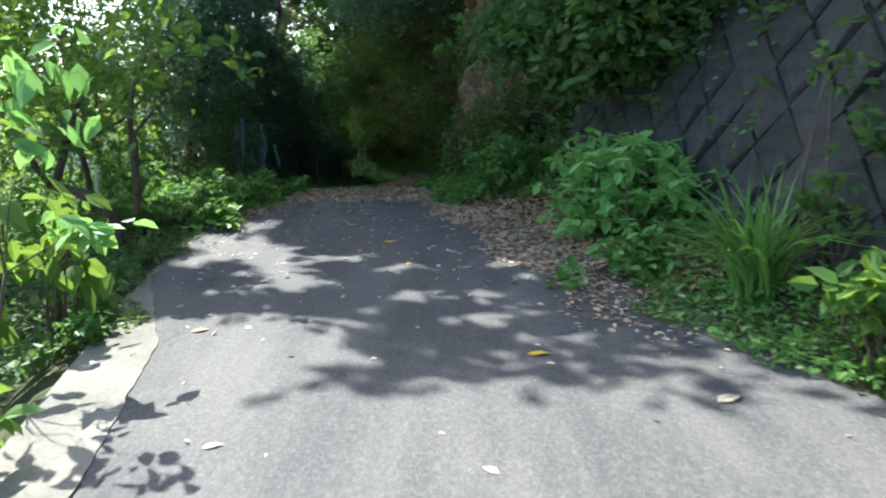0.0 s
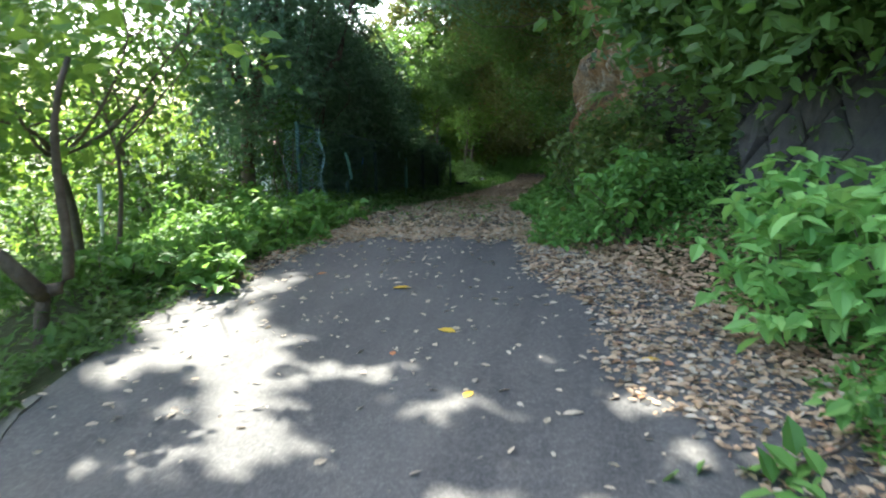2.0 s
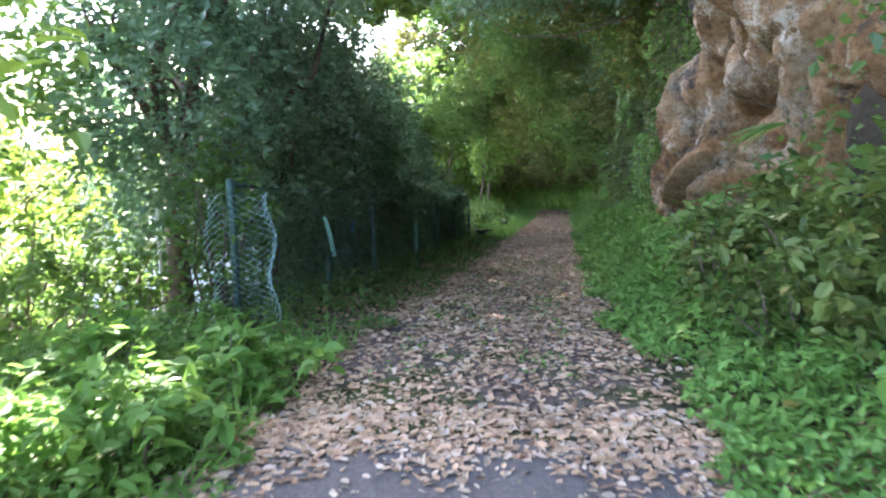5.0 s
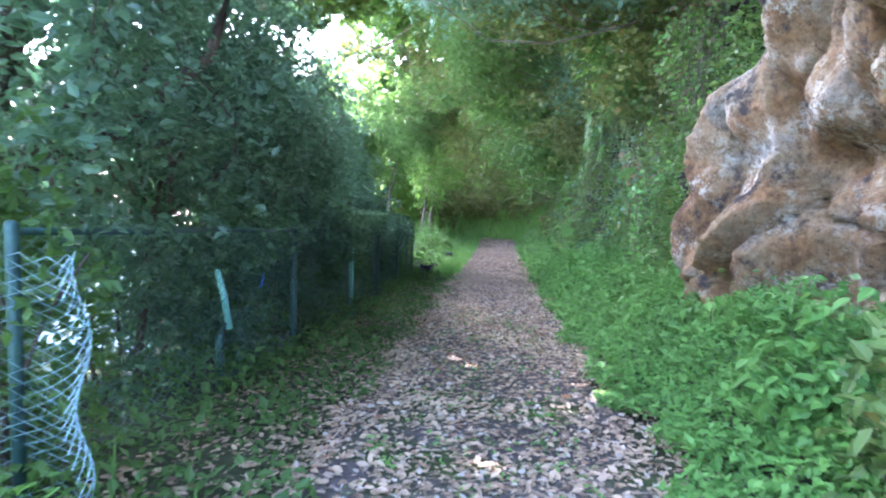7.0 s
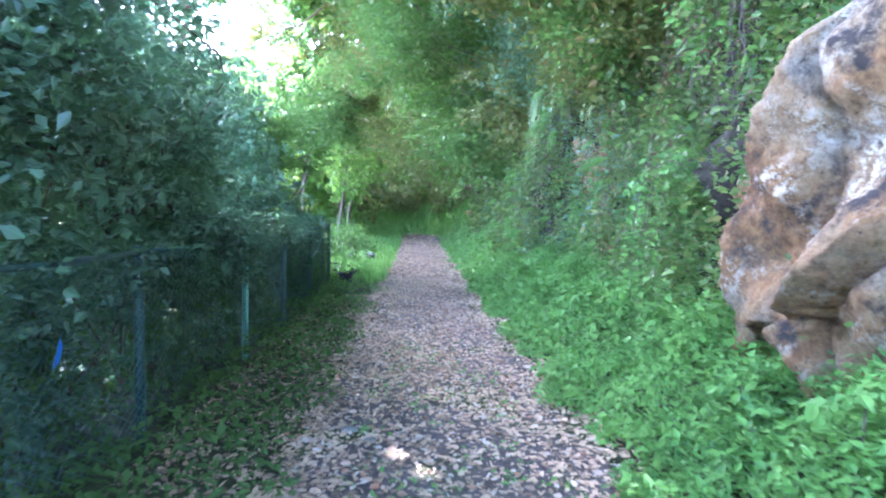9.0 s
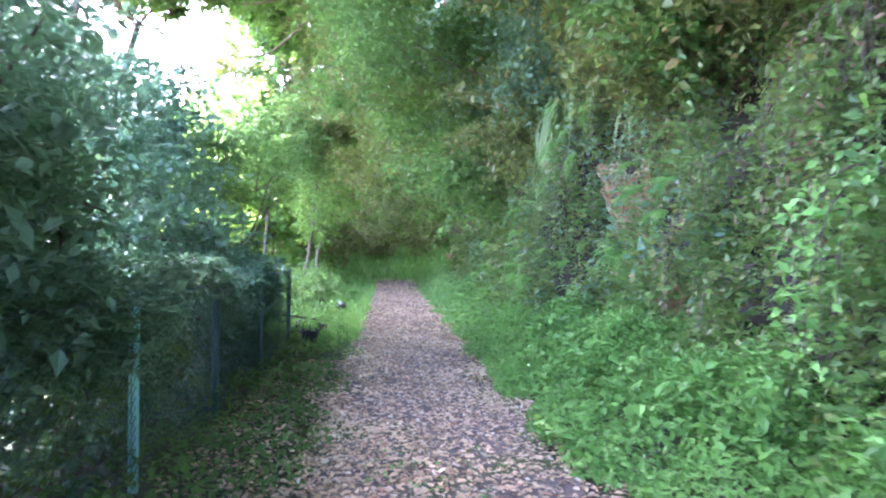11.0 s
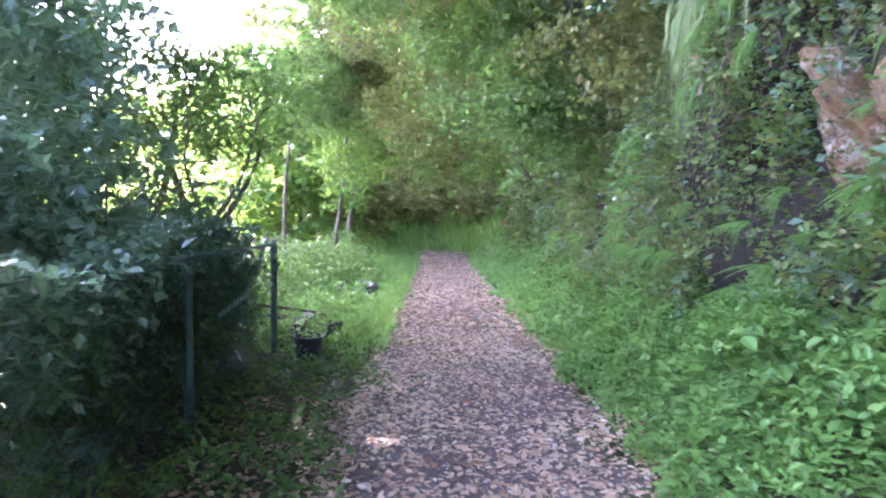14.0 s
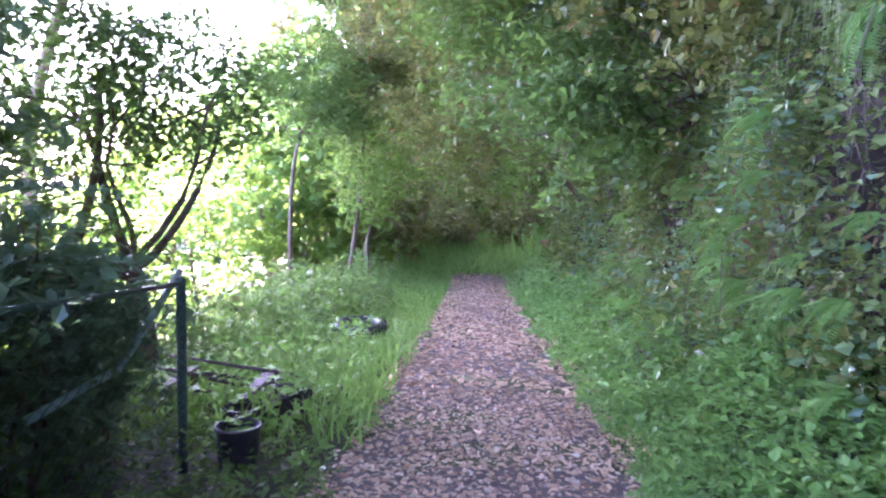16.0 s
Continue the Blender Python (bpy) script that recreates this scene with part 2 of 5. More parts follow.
def mesh_object(name, verts, faces, material, parent=None, flat=True):
    me = bpy.data.meshes.new(name)
    verts, faces = np.asarray(verts, np.float32), np.asarray(faces, np.int32)
    me.vertices.add(len(verts))
    me.vertices.foreach_set("co", verts.ravel())
    k = faces.shape[1]
    me.loops.add(faces.size)
    me.loops.foreach_set("vertex_index", faces.ravel())
    me.polygons.add(len(faces))
    me.polygons.foreach_set("loop_start", np.arange(0, faces.size, k, dtype=np.int32))
    me.polygons.foreach_set("use_smooth", np.full(len(faces), not flat))
    me.update(calc_edges=True)
    me.materials.append(material)
    ob = new(name, me)
    ob.parent = parent
    return ob


def grid_object(name, place, us, vs, material, flat=False, parent=None):
    """A sheet: place(u, v) gives arrays x, y, z."""
    u, v = np.meshgrid(us, vs)
    x, y, z = place(u, v)
    verts = np.stack([np.broadcast_to(x, u.shape), np.broadcast_to(y, u.shape), np.broadcast_to(z, u.shape)], -1).reshape(-1, 3)
    nu, nv = len(us), len(vs)
    i = (np.arange(nv - 1)[:, None] * nu + np.arange(nu - 1)[None, :]).ravel()
    return mesh_object(name, verts, np.stack([i, i + 1, i + nu + 1, i + nu], -1), material, parent, flat)


def part(name, bm, material, parent=None, label=""):
    me = bpy.data.meshes.new(name)
    bm.to_mesh(me)
    bm.free()
    me.materials.append(material)
    ob = new(name, me)
    ob.parent = parent
    return tagged(ob, label)


def unit(v):
    return v / np.maximum(np.linalg.norm(v, axis=-1, keepdims=True), 1e-9)


KITE = (np.array([(0, 0, 0), (0.3, 0.42, 0.07), (0, 1, -0.06), (-0.3, 0.42, 0.07)]), np.array([(0, 1, 2), (0, 2, 3)]))
OVATE = (np.array([(0, 0, 0), (0.29, 0.27, 0.07), (0.23, 0.66, 0.04), (0, 1.0, -0.1), (-0.23, 0.66, 0.04), (-0.29, 0.27, 0.07)]), np.array([(0, 1, 2), (0, 2, 3), (0, 3, 4), (0, 4, 5)]))
LANCE = (np.array([(0, 0, 0), (0.13, 0.35, 0.03), (0.09, 0.7, -0.02), (0, 1, -0.12), (-0.09, 0.7, -0.02), (-0.13, 0.35, 0.03)]), np.array([(0, 1, 5), (1, 2, 4), (1, 4, 5), (2, 3, 4)]))
PINNA = (LANCE[0] * np.array([0.6, 1, 1]), LANCE[1])
BLADE = (np.array([(0.03, 0, 0), (-0.03, 0, 0), (0.028, 0.5, 0.0), (-0.028, 0.5, 0.0), (0, 1.0, -0.25)]), np.array([(0, 2, 3), (0, 3, 1), (2, 4, 3)]))
CURL = (np.array([(0, 0, 0.02), (0.25, 0.3, 0.10), (0.2, 0.7, 0.11), (0.02, 1.0, 0.04), (-0.21, 0.62, 0.07), (-0.24, 0.27, 0.05)]), np.array([(0, 1, 2), (0, 2, 3), (0, 3, 4), (0, 4, 5)]))


def leaf_cloud(shape, points, axis, normal, size):
    """Leaves as arrays: at points, along axis, facing normal."""
    tv, tf = shape
    axis = unit(axis)
    side = unit(np.cross(axis, normal))
    up = np.cross(side, axis)
    size = np.broadcast_to(np.asarray(size, float), (len(points),))
    s = size[:, None, None]
    v = points[:, None, :] + s * (tv[None, :, 0:1] * side[:, None, :] + tv[None, :, 1:2] * axis[:, None, :] + tv[None, :, 2:3] * up[:, None, :])
    f = tf[None] + (np.arange(len(points)) * len(tv))[:, None, None]
    return v.reshape(-1, 3), f.reshape(-1, 3)


def join_clouds(clouds):
    vs, fs, n = [], [], 0
    for v, f in clouds:
        vs.append(v)
        fs.append(f + n)
        n += len(v)
    return np.concatenate(vs), np.concatenate(fs)


def foliage(name, shape, points, size, material, parent=None, up=0.6, droop=0.3, spread=0.35, out=None):
    """Leaves round points, mostly facing up, hanging a little."""
    n = len(points)
    axis = rng.normal(size=(n, 3))
    axis[:, 2] = axis[:, 2] * 0.5 - droop
    if out is not None:
        axis = axis * 0.8 + unit(out) * 0.9
    normal = rng.normal(size=(n, 3)) * (1 - up)
    normal[:, 2] += up
    if out is not None:
        normal = normal + unit(out) * 0.5
    v, f = leaf_cloud(shape, points, axis, normal, size * (1 + spread * rng.normal(size=n)).clip(0.45, 1.7))
    return mesh_object(name, v, f, material, parent)


def tube(points, radii, sides=7):
    """A tapered tube along points, as arrays."""
    p = np.asarray(points, float)
    n = len(p)
    t = unit(np.gradient(p, axis=0))
    ref = np.where(np.abs(t[:, 2:3]) > 0.9, [[1.0, 0, 0]], [[0, 0, 1.0]])
    a = unit(np.cross(t, ref))
    b = np.cross(t, a)
    ang = np.linspace(0, 2 * np.pi, sides, endpoint=False)
    ring = np.cos(ang)[None, :, None] * a[:, None, :] + np.sin(ang)[None, :, None] * b[:, None, :]
    v = (p[:, None, :] + np.asarray(radii)[:, None, None] * ring).reshape(-1, 3)
    i = np.arange(n - 1)[:, None] * sides
    j = np.arange(sides)[None, :]
    k = (j + 1) % sides
    q0, q1, q2, q3 = i + j, i + k, i + sides + k, i + sides + j
    f = np.concatenate([np.stack([q0, q1, q2], -1).reshape(-1, 3), np.stack([q0, q2, q3], -1).reshape(-1, 3)])
    caps = [(0, m + 1, m) for m in range(1, sides - 1)] + [((n - 1) * sides, (n - 1) * sides + m, (n - 1) * sides + m + 1) for m in range(1, sides - 1)]
    return v, np.concatenate([f, np.array(caps)])


def bend(a, b, wobble=0.1, n=7):
    """A crooked line from a to b."""
    a, b = np.asarray(a, float), np.asarray(b, float)
    s = np.linspace(0, 1, n)[:, None]
    k = rng.normal(size=3) * wobble * np.linalg.norm(b - a)
    k2 = rng.normal(size=3) * 0.4 * wobble * np.linalg.norm(b - a)
    return a + (b - a) * s + k * np.sin(np.pi * s) + k2 * np.sin(2 * np.pi * s)


def clump_points(centers, radius, per):
    """Leaves strung along short drooping twigs that spread from each center."""
    twigs = max(2, per // 7)
    way = unit(rng.normal(size=(len(centers), twigs, 3)) * np.array([1.0, 1.0, 0.45]))
    way = way * radius * rng.uniform(0.6, 1.35, (len(centers), twigs, 1))
    which = np.arange(per) % twigs
    s = rng.random((len(centers), per, 1)) ** 0.8
    p = way[:, which] * s - np.array([0, 0, 0.35 * radius]) * s ** 2 + rng.normal(size=(len(centers), per, 3)) * 0.1 * radius
    return (centers[:, None, :] + p).reshape(-1, 3)


# openings in the canopy through which the sun reaches the lane: x, y, half-widths, share of leaves gone
SUN_GAPS = ((-2.0, 7.5, 0.55, 1.25, 0.97), (-1.6, 6.9, 0.42, 0.45, 1.0), (-1.35, 6.25, 0.45, 0.35, 1.0), (-0.65, 6.6, 0.45, 0.22, 1.0), (-0.3, 6.15, 0.36, 0.2, 1.0), (0.12, 6.82, 0.3, 0.17, 1.0), (0.57, 6.25, 0.34, 0.2, 1.0), (-1.05, 5.7, 0.34, 0.28, 1.0), (0.75, 5.75, 0.28, 0.18, 1.0), (0.22, 4.7, 0.3, 0.16, 1.0), (-0.2, 5.3, 0.36, 0.14, 1.0), (0.95, 4.4, 0.3, 0.14, 1.0), (-0.9, 4.55, 0.3, 0.14, 1.0), (0.45, 5.2, 0.3, 0.13, 1.0), (-0.5, 4.1, 0.25, 0.12, 1.0), (0.0, -2.2, 6.5, 6.4, 1.0), (-1.6, 4.1, 1.15, 0.85, 1.0), (-1.5, 8.6, 0.55, 0.22, 1.0), (-3.1, 9.7, 0.75, 0.85, 0.97), (-2.6, 10.6, 0.4, 0.4, 0.95))


def sun_gaps(p):
    """True for leaves that stay when the openings are taken out of a crown."""
    k = (p[:, 2] - 0.1) / math.tan(SUN_EL)
    gx, gy = p[:, 0] - k * math.sin(SUN_AZ), p[:, 1] - k * math.cos(SUN_AZ)
    gone = np.zeros(len(p))
    for x, y, rx, ry, share in SUN_GAPS:
        gone = np.maximum(gone, share * smooth(1.15, 0.85, np.hypot((gx - x) / rx, (gy - y) / ry)))
    return rng.random(len(p)) > gone


def shell_points(center, radii, n, inner=0.55):
    """Points in the outer part of an uneven ellipsoid."""
    d = unit(rng.normal(size=(n, 3)))
    lump = 1 + 0.22 * np.sin(3.1 * d[:, 0] * 2 + center[0]) * np.cos(2.7 * d[:, 1] * 2 + center[1]) + 0.15 * np.sin(7 * d[:, 2] + center[0])
    r = (inner + (1 - inner) * rng.random(n) ** 0.7) * lump
    return np.asarray(center) + d * r[:, None] * np.asarray(radii)


def tree(label, base, fork, crowns, radius, leaves, leaf_size, material, shape=KITE, limbs=5, category="tree", name="tree", clump=0.42, per=34, droop=0.3, boughs=(), opened=True):
    """A tree: tapered trunk and limbs, and a crown of leaf clumps. crowns: (center, radii, share)."""
    base, fork = np.asarray(base, float), np.asarray(fork, float)
    root = new(name)
    root.location = base
    wood = [tube(bend(base - (0, 0, 0.15), fork, 0.05, 9), np.linspace(radius * 1.25, radius * 0.7, 9) + radius * 0.35 * np.exp(-np.linspace(0, 6, 9)))]
    for a, c, r0, r1 in boughs:
        wood.append(tube(bend(a, c, 0.11, 9), np.linspace(r0, r1, 9), 8))
    pts = []
    for center, radii, share in crowns:
        n = max(6, int(leaves * share / per))
        c = shell_points(center, radii, n)
        pts.append(clump_points(c, clump, per))
        for k in range(limbs):
            tip = c[rng.integers(len(c))]
            line = bend(fork, fork + (tip - fork) * 0.92, 0.15, 8)
            r0 = radius * rng.uniform(0.3, 0.6)
            wood.append(tube(line, np.linspace(r0, r0 * 0.18, 8), 6))
            for m in range(3):
                s = line[rng.integers(3, 7)]
                near = c[np.argmin(np.linalg.norm(c - s - rng.normal(size=3) * 0.5, axis=1))]
                wood.append(tube(bend(s, near, 0.1, 5), np.linspace(r0 * 0.4, r0 * 0.1, 5), 4))
    v, f = join_clouds(wood)
    mesh_object("trunk", v - base, f, BARK, root, False)
    pts = np.concatenate(pts)
    crown = foliage("crown", shape, pts[sun_gaps(pts)] if opened else pts, leaf_size, material, root, droop=droop)
    crown.location = -base
    return tagged(root, label, category)


def shrub(label, base, radii, leaves, leaf_size, material, shape=OVATE, stems=7, name="shrub", category="shrub", per=14, clump=0.16, droop=0.25, up=0.65, group=""):
    base = np.asarray(base, float)
    root = new(name)
    root.location = base
    n = max(4, leaves // per)
    c = shell_points((0, 0, radii[2] * 0.95), radii, n, 0.35)
    c = c[c[:, 2] > 0.02]
    for k in range(stems):
        tip = c[rng.integers(len(c))]
        v, f = tube(bend((rng.normal() * 0.05, rng.normal() * 0.05, -0.1), tip, 0.08, 6), np.linspace(0.012, 0.004, 6) * (0.6 + radii[2]), 5)
        mesh_object("stem", v, f, BARK, root, False)
    p = clump_points(c, clump, per)
    foliage("foliage", shape, p[p[:, 2] > 0.01], leaf_size, material, root, droop=droop, up=up)
    return tagged(root, label, category, group)


def cliff_x(y, h):
    """Face of the bank: x at height h above the way."""
    y, h = np.asarray(y, float), np.asarray(h, float)
    lean = np.interp(y, (8, 11, 14, 19, 22, 25, 27, 32), (0.22, 0.25, 0.15, 0.15, 0.25, 0.2, 0.1, 0.3))
    over = np.interp(h, (0, 6, 8, 14, 30), (0, 0, 0.3, 5, 40))
    rough = 0.4 * ripple(y * 0.7, h * 1.1) + 0.2 * ripple(y * 2.1 + 4, h * 2.3)
    rough = rough * np.interp(y, (8.5, 11), (0.15, 1.0))
    return np.interp(y, CLIFF_Y, CLIFF_X) + lean * np.minimum(h, 8) + over + rough


# ---- ground ----
steps = np.concatenate([[-2500, -900, -300, -120, -70, -50, -38, -30, -25], np.linspace(-21, -6, 31), np.linspace(-5.8, 5, 61), [7, 10, 15, 25, 60, 200, 900, 2500]])
rows_y = np.concatenate([[-2500, -700, -200, -80, -40, -25, -15], np.linspace(-10, 32, 120), np.linspace(32.5, 70, 50), [75, 85, 100, 130, 200, 400, 1000, 2500]])
ground = tagged(grid_object("ground", lambda u, v: (u, v, ground_z(u, v) - 0.03), steps, rows_y, MOSSY), "dark mossy forest soil falling away downhill", "ground", kind="structure")


def between(name, y0, y1, n, lift, material, left, right, across=24, ragged=0.0):
    """A strip of ground cover between two edges that follow the way."""
    ys = np.linspace(y0, y1, n)
    wav = ragged * (np.sin(ys * 2.9) + 0.6 * np.sin(ys * 7.3 + 1)), ragged * (np.sin(ys * 3.7 + 2) + 0.6 * np.sin(ys * 8.1))

    def place(u, v):
        l = np.interp(v, ys, np.interp(ys, EDGE_Y, left) + wav[0])
        r = np.interp(v, ys, np.interp(ys, EDGE_Y, right) + wav[1])
        x = l + (r - l) * u
        edge = np.minimum(u, 1 - u) * (r - l)
        return x, v, np.maximum(ground_z(x, v), profile(v)) + lift * np.minimum(1, edge / 0.06) - 0.028
    return grid_object(name, place, np.linspace(0, 1, across), ys, material)


road = tagged(between("road", -25, 10.6, 180, 0.04, ASPHALT, [x + (0.3 if y < 4 else -0.03) for x, y in zip(EDGE_L, EDGE_Y)], [x + 0.25 for x in EDGE_R], 40, 0.012), "worn dark grey asphalt lane with fallen leaves", "road", kind="structure")
path = tagged(between("path", 10.2, 49, 200, 0.035, PATH_DIRT, EDGE_L, EDGE_R, 30, 0.06), "earth footpath thickly covered with fallen leaves", "path", kind="structure")

# concrete edge of the lane
kerb_y = np.linspace(-20, 6.2, 400)


def kerb_place(u, v):
    l = np.interp(v, EDGE_Y, EDGE_L)
    w = 0.40 * np.interp(v, (4.4, 6.0), (1.0, 0.12)) + 0.006 * np.sin(v * 9) * np.sin(v * 3.1) + 0.004 * np.sin(v * 31) + 0.003 * np.sin(v * 77)
    xs = np.stack([l - 0.02 + 0 * u, l + 0.0 + 0 * u, l + w, l + w + 0.012])
    zs = np.stack([profile(v) - 0.6, profile(v) + 0.022, profile(v) + 0.019, profile(v) - 0.05])
    k = np.rint(u * 3).astype(int)
    return np.take_along_axis(xs, k[None], 0)[0], v, np.take_along_axis(zs, k[None], 0)[0]


tagged(grid_object("kerb", kerb_place, np.linspace(0, 1, 4), kerb_y, CONCRETE, True), "pale weathered concrete edge strip of the lane", "kerb", kind="structure")

# ---- the bank on the uphill side ----
bank_y = np.concatenate([[-300, -80, -30], np.linspace(-15, 60, 240), [70, 100, 300]])
bank_h = np.concatenate([np.linspace(-1.0, 8, 60), np.linspace(8.5, 14, 8), [20, 30]])
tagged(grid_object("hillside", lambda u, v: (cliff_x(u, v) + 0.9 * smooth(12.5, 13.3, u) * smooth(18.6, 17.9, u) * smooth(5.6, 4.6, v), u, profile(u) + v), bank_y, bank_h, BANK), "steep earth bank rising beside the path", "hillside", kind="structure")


# ---- stone retaining wall ----
def wall_point(s, h):
    """Face of the masonry: s metres along the way, h up."""
    return np.stack([np.interp(s, CLIFF_Y, CLIFF_X) + 0.22 * h - 0.10, s, profile(s) + h], -1)


wall = new("wall_retaining")
tagged(wall, "dark sloping retaining wall of diagonally laid stones", "wall", kind="structure")
STONE_SIDE = 0.4
stone_mesh = []
for k in range(5):
    a = STONE_SIDE / 2 - 0.009
    j = lambda: rng.uniform(-0.022, 0.022)
    ring0 = [(-0.06, x + j(), y + j()) for x, y in ((-a, -a), (a, -a), (a, a), (-a, a))]
    ring1 = [(0.02, x + j(), y + j()) for x, y in ((-a, -a), (a, -a), (a, a), (-a, a))]
    ring2 = [(0.04 + j(), (x + j()) * 0.8, (y + j()) * 0.8) for x, y in ((-a, -a), (a, -a), (a, a), (-a, a))]
    quads = [(0, 1, 5, 4), (1, 2, 6, 5), (2, 3, 7, 6), (3, 0, 4, 7), (4, 5, 9, 8), (5, 6, 10, 9), (6, 7, 11, 10), (7, 4, 8, 11), (8, 9, 10, 11)]
    me = bpy.data.meshes.new("stone")
    me.from_pydata(ring0 + ring1 + ring2, [], quads)
    me.materials.append(STONE)
    stone_mesh.append(me)
half = STONE_SIDE * math.sqrt(0.5)
for r in range(0, 16):
    h = 0.15 + r * half
    for c in range(-6, 18):
        s = c * 2 * half + (half if r % 2 else 0) - 0.4
        if not -3.5 < s < 9.6:
            continue
        p = wall_point(np.array(s), np.array(h))
        t1 = wall_point(np.array(s + 0.1), np.array(h)) - p
        t2 = wall_point(np.array(s), np.array(h + 0.1)) - p
        u, w = Vector(t1).normalized(), Vector(t2).normalized()
        nrm = -u.cross(w).normalized()
        w = u.cross(nrm) * -1
        d1, d2 = (u + w).normalized(), (w - u).normalized()
        m = Matrix((nrm, d1, d2)).transposed().to_4x4()
        m.translation = Vector(p)
        stone = new("stone", stone_mesh[(r * 7 + c * 3) % 5])
        stone.parent = wall
        stone.matrix_basis = m

back_s, back_h = np.linspace(-6, 9.9, 40), np.linspace(-0.4, 4.9, 20)


def wall_place(u, v):
    p = wall_point(u, v)
    return p[..., 0] + 0.015, p[..., 1], p[..., 2]


grid_object("mortar", wall_place, back_s, back_h, MORTAR, parent=wall)


# ---- rock outcrops ----
def outcrop(label, y0, y1, h0, h1, bulge, cells, n=90, form=None):
    """Blocky weathered rock standing out of the bank, split into its blocks."""
    cy, ch = rng.uniform(y0, y1, cells), rng.uniform(h0, h1, cells)
    dep, ty, th = rng.uniform(-0.16, 0.16, cells), rng.normal(0, 0.22, cells), rng.normal(0, 0.22, cells)
    u, v = np.meshgrid(np.linspace(y0, y1, n), np.linspace(h0, h1, n))
    wy = u + 0.10 * ripple(u * 2.5, v * 2.5)
    wh = v + 0.10 * ripple(v * 2.2 + 3, u * 2.7)
    d = np.hypot((wy[..., None] - cy) * 1.2, (wh[..., None] - ch) * 0.75)
    k = np.argmin(d, -1)
    block = dep[k] + ty[k] * (wy - cy[k]) + th[k] * (wh - ch[k])
    srt = np.sort(d, -1)
    crack = -0.2 * smooth(0.07, 0.0, srt[..., 1] - srt[..., 0]) * (0.4 + 0.6 * (np.sin(k * 2.3) > -0.2))
    ey, eh = np.minimum(u - y0, y1 - u) / (y1 - y0) * 2, np.minimum(v - h0, h1 - v) / (h1 - h0) * 2
    dome = np.sqrt(np.clip(np.minimum(ey * 1.5, 1) * np.minimum(eh * 1.8, 1), 0, 1))
    ridge = np.array([noise.fractal(Vector((p * 1.5, q * 1.5, y0)), 0.75, 2.1, 6) for p, q in zip(u.ravel(), v.ravel())]).reshape(u.shape) * 0.13
    fine = ridge + 0.006 * rng.normal(size=u.shape)
    x = cliff_x(u, v) + 0.35 - (bulge + 0.35) * dome - (block + crack) * dome + fine
    if form is not None:
        x = x - form(u, v) * dome
    pts = np.stack([x, u, profile(u) + v], -1).reshape(-1, 3)
    i = (np.arange(n - 1)[:, None] * n + np.arange(n - 1)[None, :]).ravel()
    faces, owner = np.stack([i, i + 1, i + n + 1, i + n], -1), k.ravel()[i]
    base = np.array([float(x.mean()), (y0 + y1) / 2, float(profile((y0 + y1) / 2)) + h0])
    root = new("rock_outcrop")
    root.location = base
    for c in np.unique(owner):
        own = faces[owner == c]
        used, inv = np.unique(own, return_inverse=True)
        mesh_object("rock_block", pts[used] - base, inv.reshape(own.shape), ROCK, root, False)
    return tagged(root, label, "rock")


def overhang(y, h):
    brow = 0.3 * smooth(1.9, 2.4, h) * smooth(16.3, 15.7, y) - 0.45 * smooth(2.1, 1.8, h) * smooth(16.2, 15.6, y) * smooth(13.6, 14.4, y)
    edge = 17.75 - 0.5 * np.maximum(h - 1.2, 0)
    return brow - 0.42 * smooth(-0.05, 0.35, y - edge) + 0.06 * smooth(0.6, 0.1, np.abs(y - edge + 0.5))


outcrop("large brown weathered rock face with pale lichen", 12.3, 19.0, -0.9, 6.0, 0.16, 44, 210, overhang)
outcrop("bare pale rock showing between creepers", 24.1, 26.4, 0.9, 3.5, 0.13, 12, 80)
outcrop("low bare rock among herbs", 22.0, 23.3, 0.5, 1.35, 0.22, 6, 36)
outcrop("shadowed rock showing through bushes", 10.4, 13.0, 1.0, 4.4, 0.12, 10, 50)
outcrop("pale rock at the foot of the far bank", 48.5, 50.5, 0.3, 1.8, 0.3, 6, 30)


# ---- leaf cover on the bank ----
def bank_points(y0, y1, h0, h1, n, keep):
    y, h = rng.uniform(y0, y1, n), rng.uniform(h0, h1, n)
    k = keep(y, h)
    y, h = y[k], h[k]
    lump = 0.24 + 0.4 * ripple(y * 1.9, h * 2.1) + 0.25 * ripple(y * 0.8 + 2, h * 0.9)
    lump = np.clip(lump, 0.02, 0.95) * np.interp(y, (9, 13), (0.5, 1.0)) * (0.3 + 0.7 * rock_near(y, h))
    return np.stack([cliff_x(y, h) - lump * rng.random(len(y)) ** 0.45 - 0.03, y, profile(y) + h], -1)


